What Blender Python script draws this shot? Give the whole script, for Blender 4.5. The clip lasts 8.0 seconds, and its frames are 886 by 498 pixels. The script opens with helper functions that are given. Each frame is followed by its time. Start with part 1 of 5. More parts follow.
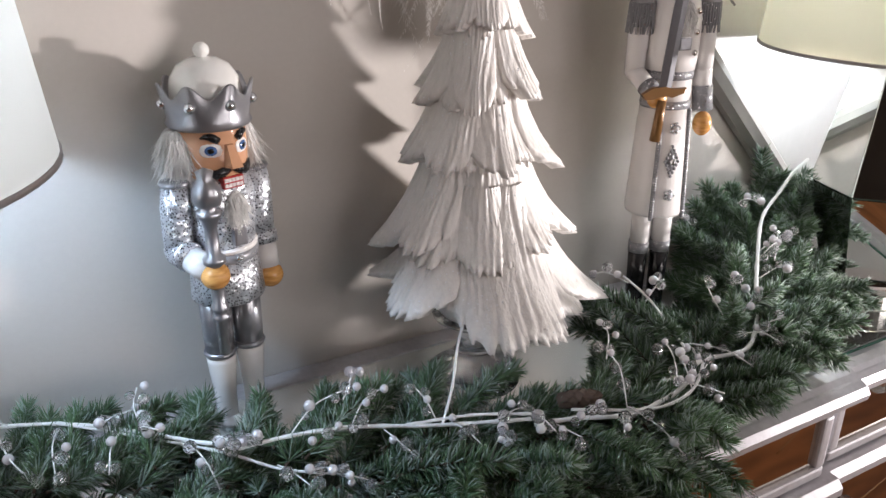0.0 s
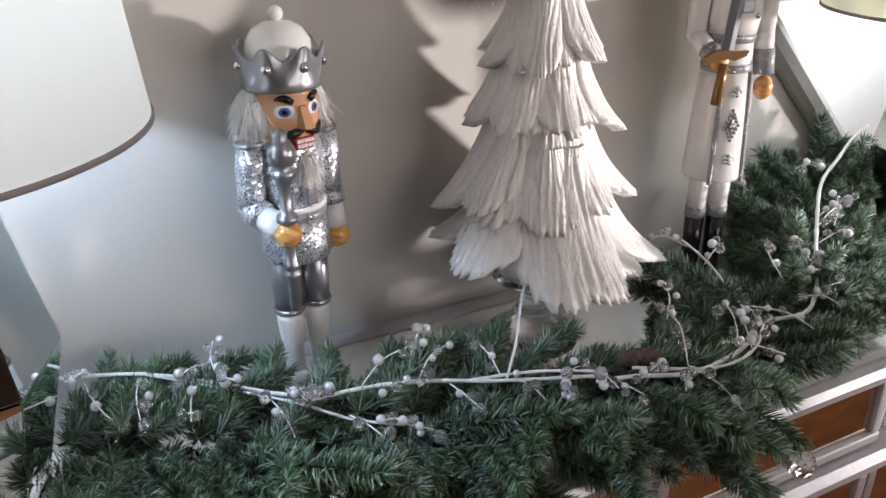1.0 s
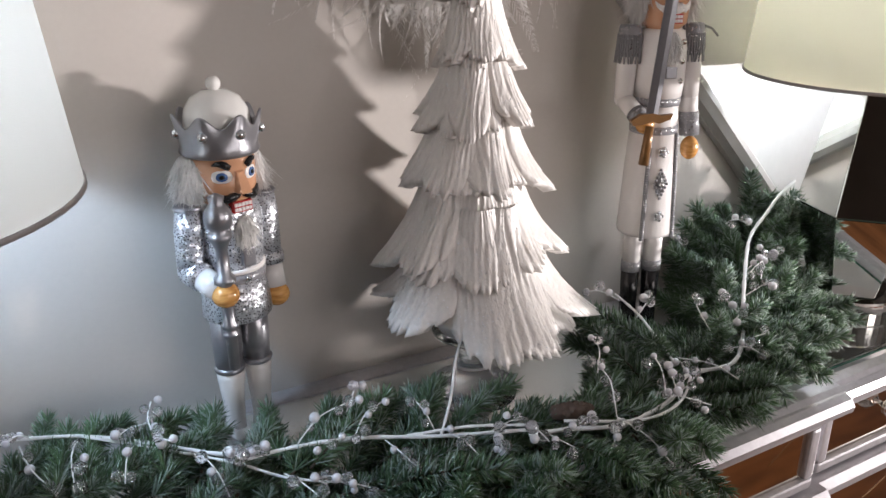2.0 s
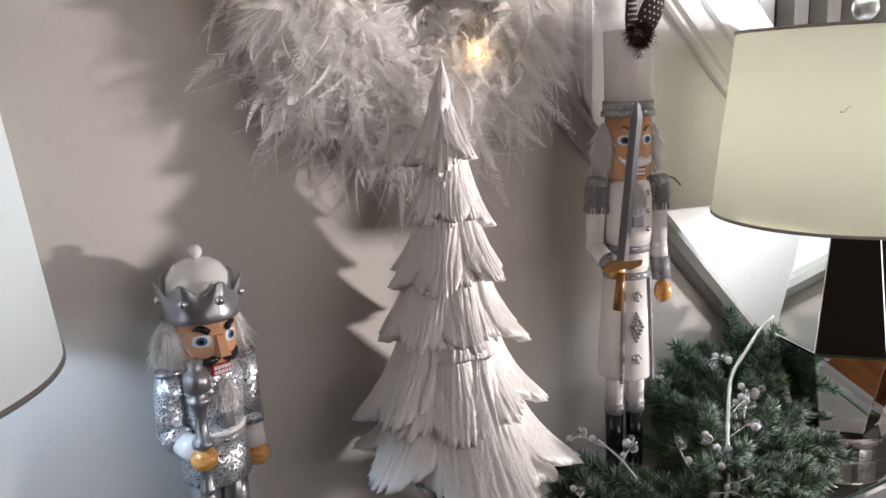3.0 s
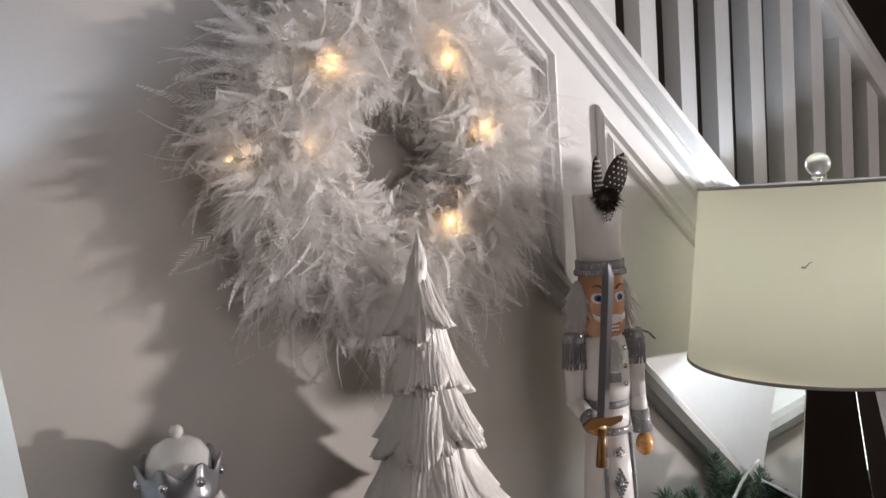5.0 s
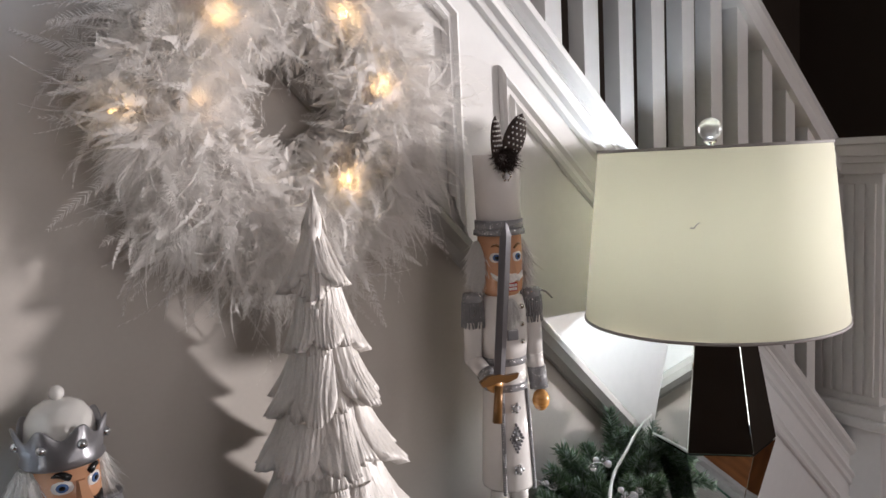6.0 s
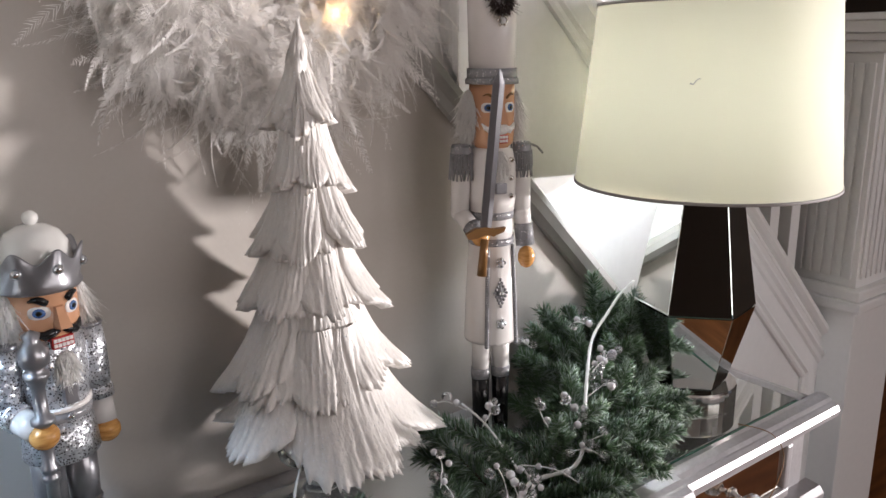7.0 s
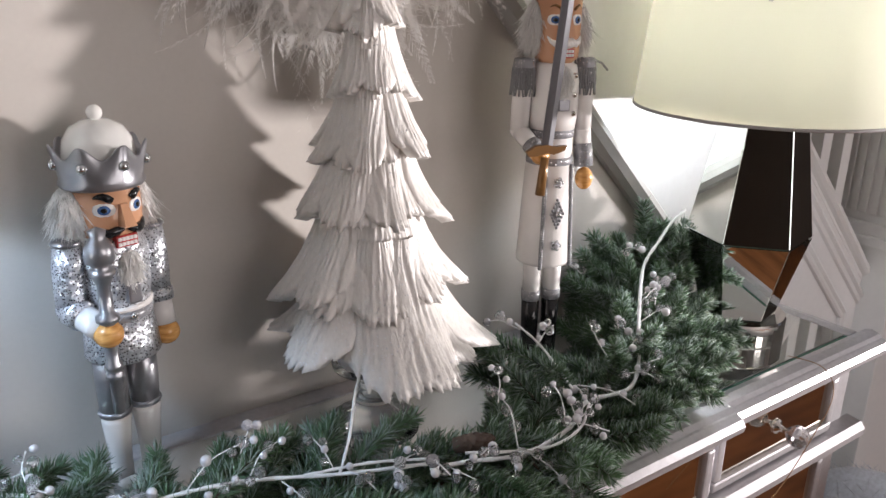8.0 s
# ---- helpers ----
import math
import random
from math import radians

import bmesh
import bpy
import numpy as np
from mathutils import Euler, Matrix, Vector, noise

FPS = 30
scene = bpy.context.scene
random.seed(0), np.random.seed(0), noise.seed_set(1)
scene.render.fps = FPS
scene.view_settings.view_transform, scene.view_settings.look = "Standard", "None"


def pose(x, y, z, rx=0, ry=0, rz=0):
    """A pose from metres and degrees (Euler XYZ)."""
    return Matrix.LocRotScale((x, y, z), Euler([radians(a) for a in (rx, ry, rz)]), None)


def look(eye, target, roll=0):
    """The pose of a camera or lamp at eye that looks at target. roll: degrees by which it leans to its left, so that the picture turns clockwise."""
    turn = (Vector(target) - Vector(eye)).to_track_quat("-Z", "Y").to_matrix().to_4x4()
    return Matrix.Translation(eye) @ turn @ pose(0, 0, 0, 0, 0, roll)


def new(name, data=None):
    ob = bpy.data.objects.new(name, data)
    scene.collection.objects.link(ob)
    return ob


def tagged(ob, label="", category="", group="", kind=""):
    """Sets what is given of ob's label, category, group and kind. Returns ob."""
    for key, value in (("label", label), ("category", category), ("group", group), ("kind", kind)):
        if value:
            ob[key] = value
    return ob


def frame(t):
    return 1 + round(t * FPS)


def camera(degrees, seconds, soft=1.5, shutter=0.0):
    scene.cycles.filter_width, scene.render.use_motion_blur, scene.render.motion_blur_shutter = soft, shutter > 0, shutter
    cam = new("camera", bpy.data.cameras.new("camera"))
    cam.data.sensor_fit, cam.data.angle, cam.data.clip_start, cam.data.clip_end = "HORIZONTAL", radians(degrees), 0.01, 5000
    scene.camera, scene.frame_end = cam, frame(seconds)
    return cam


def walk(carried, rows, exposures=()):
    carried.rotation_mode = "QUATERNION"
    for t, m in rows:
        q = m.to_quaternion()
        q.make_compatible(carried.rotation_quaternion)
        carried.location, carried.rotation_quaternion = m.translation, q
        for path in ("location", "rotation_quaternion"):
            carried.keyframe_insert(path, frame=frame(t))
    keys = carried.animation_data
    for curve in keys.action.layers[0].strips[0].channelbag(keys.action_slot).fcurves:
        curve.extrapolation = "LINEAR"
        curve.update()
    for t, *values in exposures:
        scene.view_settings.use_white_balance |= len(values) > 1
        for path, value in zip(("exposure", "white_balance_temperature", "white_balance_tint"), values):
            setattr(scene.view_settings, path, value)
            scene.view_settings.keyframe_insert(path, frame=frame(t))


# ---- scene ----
cam = camera(58.6, 8.0)
PATH = [
    (0, (0.113, -0.782, 1.345), (1.011, 0.824, 0.561), 0.1),
    (0.5, (0.08, -0.782, 1.351), (0.917, 0.838, 0.53), -0.8),
    (1, (0.077, -0.787, 1.339), (0.885, 0.837, 0.497), -0.7),
    (2.5, (0.114, -0.837, 1.374), (1.052, 0.827, 0.78), -1.1),
    (3, (0.119, -0.846, 1.391), (1.062, 0.867, 0.969), -2.2),
    (3.5, (0.103, -0.849, 1.415), (1.045, 0.893, 1.138), -2.7),
    (4, (0.098, -0.852, 1.431), (1.041, 0.904, 1.265), -3.7),
    (5.5, (0.139, -0.871, 1.452), (1.215, 0.808, 1.316), -3.4),
    (6, (0.147, -0.877, 1.438), (1.308, 0.735, 1.21), -2.8),
    (6.5, (0.147, -0.87, 1.411), (1.329, 0.701, 1.042), -1.8),
    (7, (0.15, -0.86, 1.384), (1.31, 0.691, 0.884), -0.6),
    (7.5, (0.144, -0.842, 1.365), (1.28, 0.698, 0.785), 0.3),
    (8, (0.115, -0.821, 1.355), (1.218, 0.714, 0.702), 1.1),
]
walk(cam, [(t, look(eye, target, roll)) for t, eye, target, roll in PATH],
     exposures=[(0.0, 0.44, 6500, 15), (1.0, 0.36, 6500, 15), (2.5, 0.18, 6500, 15), (3.5, -0.22, 6500, 15), (4.0, -0.40, 6500, 15), (5.5, -0.38, 6500, 15), (6.5, -0.03, 6500, 15), (7.5, 0.32, 6500, 15), (8.0, 0.38, 6500, 15)])

# ---- light ----
world = bpy.data.worlds.new("room_dusk")
scene.world = world
world.use_nodes = True
world.node_tree.nodes["Background"].inputs[0].default_value = (0.55, 0.62, 0.75, 1)
world.node_tree.nodes["Background"].inputs[1].default_value = 0.15


def lamp_light(name, kind, power, colour, m, size=0.1, size_y=None):
    data = bpy.data.lights.new(name, kind)
    data.energy, data.color = power, colour
    if kind == "AREA":
        data.shape, data.size, data.size_y = "RECTANGLE", size, size_y or size
    else:
        data.shadow_soft_size = size
    ob = new(name, data)
    ob.matrix_world = m
    return ob


LAMPS = [(-0.042, -0.168), (1.13, -0.18)]
COOL = (0.86, 0.93, 1.0)
lamp_light("bulb_light", "POINT", 6.2, (0.56, 0.77, 1.0), pose(LAMPS[0][0], LAMPS[0][1], 1.318), 0.03)
lamp_light("bulb_light", "POINT", 3.7, (0.80, 0.91, 1.0), pose(LAMPS[1][0], LAMPS[1][1], 1.318), 0.03)
# Added soft fill from behind the camera; its window is unseen and invented.
lamp_light("front_fill_light", "AREA", 21, (1.0, 0.94, 0.90), look((1.5, -3.45, 1.6), (0.7, 0, 1.1)), 1.5, 1.3)
# Added lamp from the right rear, no known source; lightens and shapes wall shadows.
lamp_light("side_fill_light", "AREA", 10, (1.0, 0.95, 0.92), look((2.8, -3.55, 1.35), (0.7, 0, 1.2)), 0.36, 0.8)
WREATH = (0.540, -0.004, 1.512)
FAIRY = [(-0.079, 0.083), (0.066, 0.095), (0.109, 0.014), (0.056, -0.093), (-0.185, -0.010), (-0.110, -0.002), (0.055, 0.122)]
for k, (x, z) in enumerate(FAIRY):
    lamp_light("fairy_light", "POINT", 0.024 if k < 4 else 0.005, (1.0, 0.60, 0.22), pose(WREATH[0] + x, WREATH[1] - 0.072, WREATH[2] + z), 0.004)
# Stands in for an unseen source on the right, tipped slightly upward.
sun = bpy.data.lights.new("right_key_sun", "SUN")
sun.energy, sun.color, sun.angle = 4.6, (1.0, 0.96, 0.93), radians(3.4)
new("right_key_sun", sun).matrix_world = look((3.6, -1.778, 1.03), (0.6, -0.09, 1.16))


# ---- materials ----
def material(name, colour, rough=0.5, metal=0.0, scale=60.0, vary=0.12, bump=0.1, scale2=4.0, emit=0.0, transmission=0.0, sheen=0.0, obj_random=0.0):
    m = bpy.data.materials.new(name)
    m.use_nodes = True
    nt = m.node_tree
    b = nt.nodes["Principled BSDF"]
    b.inputs["Roughness"].default_value = rough
    b.inputs["Metallic"].default_value = metal
    b.inputs["Transmission Weight"].default_value = transmission
    b.inputs["Sheen Weight"].default_value = sheen
    tc = nt.nodes.new("ShaderNodeTexCoord")
    n1 = nt.nodes.new("ShaderNodeTexNoise")
    n1.inputs["Scale"].default_value, n1.inputs["Detail"].default_value = scale, 5
    n2 = nt.nodes.new("ShaderNodeTexNoise")
    n2.inputs["Scale"].default_value, n2.inputs["Detail"].default_value = scale2, 3
    nt.links.new(tc.outputs["Object"], n1.inputs["Vector"])
    nt.links.new(tc.outputs["Object"], n2.inputs["Vector"])
    add = nt.nodes.new("ShaderNodeMath")
    add.operation = "ADD"
    nt.links.new(n1.outputs["Fac"], add.inputs[0])
    nt.links.new(n2.outputs["Fac"], add.inputs[1])
    ramp = nt.nodes.new("ShaderNodeMapRange")
    ramp.inputs["From Min"].default_value, ramp.inputs["From Max"].default_value = 0.6, 1.4
    ramp.inputs["To Min"].default_value, ramp.inputs["To Max"].default_value = 1 - vary, 1 + vary
    nt.links.new(add.outputs[0], ramp.inputs["Value"])
    mul = nt.nodes.new("ShaderNodeVectorMath")
    mul.operation = "SCALE"
    mul.inputs[0].default_value = colour
    nt.links.new(ramp.outputs[0], mul.inputs["Scale"])
    out = mul.outputs[0]
    if obj_random:
        info = nt.nodes.new("ShaderNodeObjectInfo")
        r2 = nt.nodes.new("ShaderNodeMapRange")
        r2.inputs["To Min"].default_value, r2.inputs["To Max"].default_value = 1 - obj_random, 1 + obj_random
        nt.links.new(info.outputs["Random"], r2.inputs["Value"])
        mul2 = nt.nodes.new("ShaderNodeVectorMath")
        mul2.operation = "SCALE"
        nt.links.new(out, mul2.inputs[0])
        nt.links.new(r2.outputs[0], mul2.inputs["Scale"])
        out = mul2.outputs[0]
    nt.links.new(out, b.inputs["Base Color"])
    if bump:
        bp = nt.nodes.new("ShaderNodeBump")
        bp.inputs["Strength"].default_value, bp.inputs["Distance"].default_value = bump, 0.002
        nt.links.new(n1.outputs["Fac"], bp.inputs["Height"])
        nt.links.new(bp.outputs[0], b.inputs["Normal"])
    if emit:
        b.inputs["Emission Color"].default_value = (*colour, 1)
        b.inputs["Emission Strength"].default_value = emit
    return m


def sequin_material():
    """Silver cloth of small round sequins with dark holes and glints."""
    m = material("sequin_cloth", (0.72, 0.74, 0.78), 0.3, 0.7, 120, 0.2, 0)
    nt = m.node_tree
    b = nt.nodes["Principled BSDF"]
    tc = nt.nodes.new("ShaderNodeTexCoord")
    v = nt.nodes.new("ShaderNodeTexVoronoi")
    v.inputs["Scale"].default_value = 430
    nt.links.new(tc.outputs["Object"], v.inputs["Vector"])
    cr = nt.nodes.new("ShaderNodeValToRGB")
    cr.color_ramp.elements[0].position, cr.color_ramp.elements[0].color = 0.28, (0.03, 0.03, 0.04, 1)
    cr.color_ramp.elements[1].position, cr.color_ramp.elements[1].color = 0.40, (0.66, 0.68, 0.72, 1)
    nt.links.new(v.outputs["Distance"], cr.inputs["Fac"])
    nt.links.new(cr.outputs["Color"], b.inputs["Base Color"])
    sub = nt.nodes.new("ShaderNodeVectorMath")
    sub.operation = "SUBTRACT"
    nt.links.new(v.outputs["Color"], sub.inputs[0])
    sub.inputs[1].default_value = (0.5, 0.5, 0.5)
    geo = nt.nodes.new("ShaderNodeNewGeometry")
    sc = nt.nodes.new("ShaderNodeVectorMath")
    sc.operation = "SCALE"
    sc.inputs["Scale"].default_value = 0.55
    nt.links.new(sub.outputs[0], sc.inputs[0])
    ad = nt.nodes.new("ShaderNodeVectorMath")
    nt.links.new(geo.outputs["Normal"], ad.inputs[0])
    nt.links.new(sc.outputs[0], ad.inputs[1])
    no = nt.nodes.new("ShaderNodeVectorMath")
    no.operation = "NORMALIZE"
    nt.links.new(ad.outputs[0], no.inputs[0])
    nt.links.new(no.outputs[0], b.inputs["Normal"])
    return m


def glitter_material(name, colour, rough, scale, share, metal=True):
    """Painted resin with sparse bright glitter flecks."""
    m = material(name, colour, rough, 0, 90, 0.1, 0.5 if metal else 0.55, 8)
    nt = m.node_tree
    if not metal:
        grain = [n for n in nt.nodes if n.bl_idname == "ShaderNodeTexNoise"][0]
        stretch = nt.nodes.new("ShaderNodeMapping")
        stretch.inputs["Scale"].default_value = (2.6, 2.6, 0.22)
        nt.links.new(grain.inputs["Vector"].links[0].from_socket, stretch.inputs[0])
        nt.links.new(stretch.outputs[0], grain.inputs["Vector"])
        [n for n in nt.nodes if n.bl_idname == "ShaderNodeBump"][0].inputs["Distance"].default_value = 0.0025
    b = nt.nodes["Principled BSDF"]
    tc = nt.nodes.new("ShaderNodeTexCoord")
    v = nt.nodes.new("ShaderNodeTexVoronoi")
    v.inputs["Scale"].default_value = scale
    nt.links.new(tc.outputs["Object"], v.inputs["Vector"])
    near = nt.nodes.new("ShaderNodeMath")
    near.operation = "LESS_THAN"
    near.inputs[1].default_value = 0.28
    nt.links.new(v.outputs["Distance"], near.inputs[0])
    sep = nt.nodes.new("ShaderNodeSeparateColor")
    nt.links.new(v.outputs["Color"], sep.inputs[0])
    pick = nt.nodes.new("ShaderNodeMath")
    pick.operation = "LESS_THAN"
    pick.inputs[1].default_value = share
    nt.links.new(sep.outputs[0], pick.inputs[0])
    both = nt.nodes.new("ShaderNodeMath")
    both.operation = "MULTIPLY"
    nt.links.new(near.outputs[0], both.inputs[0])
    nt.links.new(pick.outputs[0], both.inputs[1])
    if metal:
        nt.links.new(both.outputs[0], b.inputs["Metallic"])
    shine = nt.nodes.new("ShaderNodeMix")
    shine.data_type = "RGBA"
    nt.links.new(both.outputs[0], shine.inputs[0])
    if b.inputs["Base Color"].links:
        nt.links.new(b.inputs["Base Color"].links[0].from_socket, shine.inputs[6])
    else:
        shine.inputs[6].default_value = (*colour, 1)
    shine.inputs[7].default_value = (0.88, 0.88, 0.9, 1)
    nt.links.new(shine.outputs[2], b.inputs["Base Color"])
    b.inputs["Specular IOR Level"].default_value = 0.5 if metal else 0.9
    tilt = nt.nodes.new("ShaderNodeVectorMath")
    tilt.operation = "SUBTRACT"
    tilt.inputs[1].default_value = (0.5, 0.5, 0.5)
    nt.links.new(v.outputs["Color"], tilt.inputs[0])
    amount = nt.nodes.new("ShaderNodeVectorMath")
    amount.operation = "SCALE"
    nt.links.new(tilt.outputs[0], amount.inputs[0])
    nt.links.new(both.outputs[0], amount.inputs["Scale"])
    summed = nt.nodes.new("ShaderNodeVectorMath")
    bump = [n for n in nt.nodes if n.bl_idname == "ShaderNodeBump"][0]
    nt.links.new(bump.outputs[0], summed.inputs[0])
    nt.links.new(amount.outputs[0], summed.inputs[1])
    unit = nt.nodes.new("ShaderNodeVectorMath")
    unit.operation = "NORMALIZE"
    nt.links.new(summed.outputs[0], unit.inputs[0])
    nt.links.new(unit.outputs[0], b.inputs["Normal"])
    r = nt.nodes.new("ShaderNodeMapRange")
    r.inputs["To Min"].default_value, r.inputs["To Max"].default_value = rough, 0.16
    nt.links.new(both.outputs[0], r.inputs["Value"])
    nt.links.new(r.outputs[0], b.inputs["Roughness"])
    return m


def translucent_material(name, colour, share, through_colour=None, bump_scale=0.0):
    m = bpy.data.materials.new(name)
    m.use_nodes = True
    nt = m.node_tree
    b = nt.nodes["Principled BSDF"]
    b.inputs["Base Color"].default_value = (*colour, 1)
    b.inputs["Roughness"].default_value = 0.8
    t = nt.nodes.new("ShaderNodeBsdfTranslucent")
    t.inputs[0].default_value = (*(through_colour or colour), 1)
    mix = nt.nodes.new("ShaderNodeMixShader")
    mix.inputs[0].default_value = share
    nt.links.new(b.outputs[0], mix.inputs[1])
    nt.links.new(t.outputs[0], mix.inputs[2])
    nt.links.new(mix.outputs[0], nt.nodes["Material Output"].inputs[0])
    if bump_scale:
        tc = nt.nodes.new("ShaderNodeTexCoord")
        w = nt.nodes.new("ShaderNodeTexNoise")
        w.inputs["Scale"].default_value = bump_scale
        mp = nt.nodes.new("ShaderNodeMapping")
        mp.inputs["Scale"].default_value = (1, 1, 6)
        nt.links.new(tc.outputs["Object"], mp.inputs[0])
        nt.links.new(mp.outputs[0], w.inputs["Vector"])
        bp = nt.nodes.new("ShaderNodeBump")
        bp.inputs["Strength"].default_value, bp.inputs["Distance"].default_value = 0.2, 0.001
        nt.links.new(w.outputs["Fac"], bp.inputs["Height"])
        nt.links.new(bp.outputs[0], b.inputs["Normal"])
    return m


def glass_material(name, colour=(1, 1, 1), rough=0.02, clear=1.0):
    m = bpy.data.materials.new(name)
    m.use_nodes = True
    b = m.node_tree.nodes["Principled BSDF"]
    b.inputs["Base Color"].default_value = (*colour, 1)
    b.inputs["Roughness"].default_value = rough
    b.inputs["Transmission Weight"].default_value = clear
    b.inputs["IOR"].default_value = 1.5
    return m


def wood_material(name, dark, light, rough, axis_scale, scale=6.0):
    m = material(name, light, rough, 0, 40, 0.1, 0)
    nt = m.node_tree
    b = nt.nodes["Principled BSDF"]
    tc = nt.nodes.new("ShaderNodeTexCoord")
    mp = nt.nodes.new("ShaderNodeMapping")
    mp.inputs["Scale"].default_value = axis_scale
    n = nt.nodes.new("ShaderNodeTexNoise")
    n.inputs["Scale"].default_value, n.inputs["Detail"].default_value = scale, 6
    nt.links.new(tc.outputs["Object"], mp.inputs[0])
    nt.links.new(mp.outputs[0], n.inputs["Vector"])
    cr = nt.nodes.new("ShaderNodeValToRGB")
    cr.color_ramp.elements[0].position, cr.color_ramp.elements[0].color = 0.35, (*dark, 1)
    cr.color_ramp.elements[1].position, cr.color_ramp.elements[1].color = 0.65, (*light, 1)
    nt.links.new(n.outputs["Fac"], cr.inputs["Fac"])
    nt.links.new(cr.outputs[0], b.inputs["Base Color"])
    return m


def thin_glass_material(name):
    m = bpy.data.materials.new(name)
    m.use_nodes = True
    nt = m.node_tree
    clear, gloss = nt.nodes.new("ShaderNodeBsdfTransparent"), nt.nodes.new("ShaderNodeBsdfGlossy")
    clear.inputs[0].default_value = (0.95, 0.97, 0.97, 1)
    gloss.inputs["Roughness"].default_value = 0.03
    fr, mix = nt.nodes.new("ShaderNodeLayerWeight"), nt.nodes.new("ShaderNodeMixShader")
    fr.inputs[0].default_value = 0.4
    nt.links.new(fr.outputs["Facing"], mix.inputs[0])
    nt.links.new(clear.outputs[0], mix.inputs[1])
    nt.links.new(gloss.outputs[0], mix.inputs[2])
    nt.links.new(mix.outputs[0], nt.nodes["Material Output"].inputs[0])
    return m


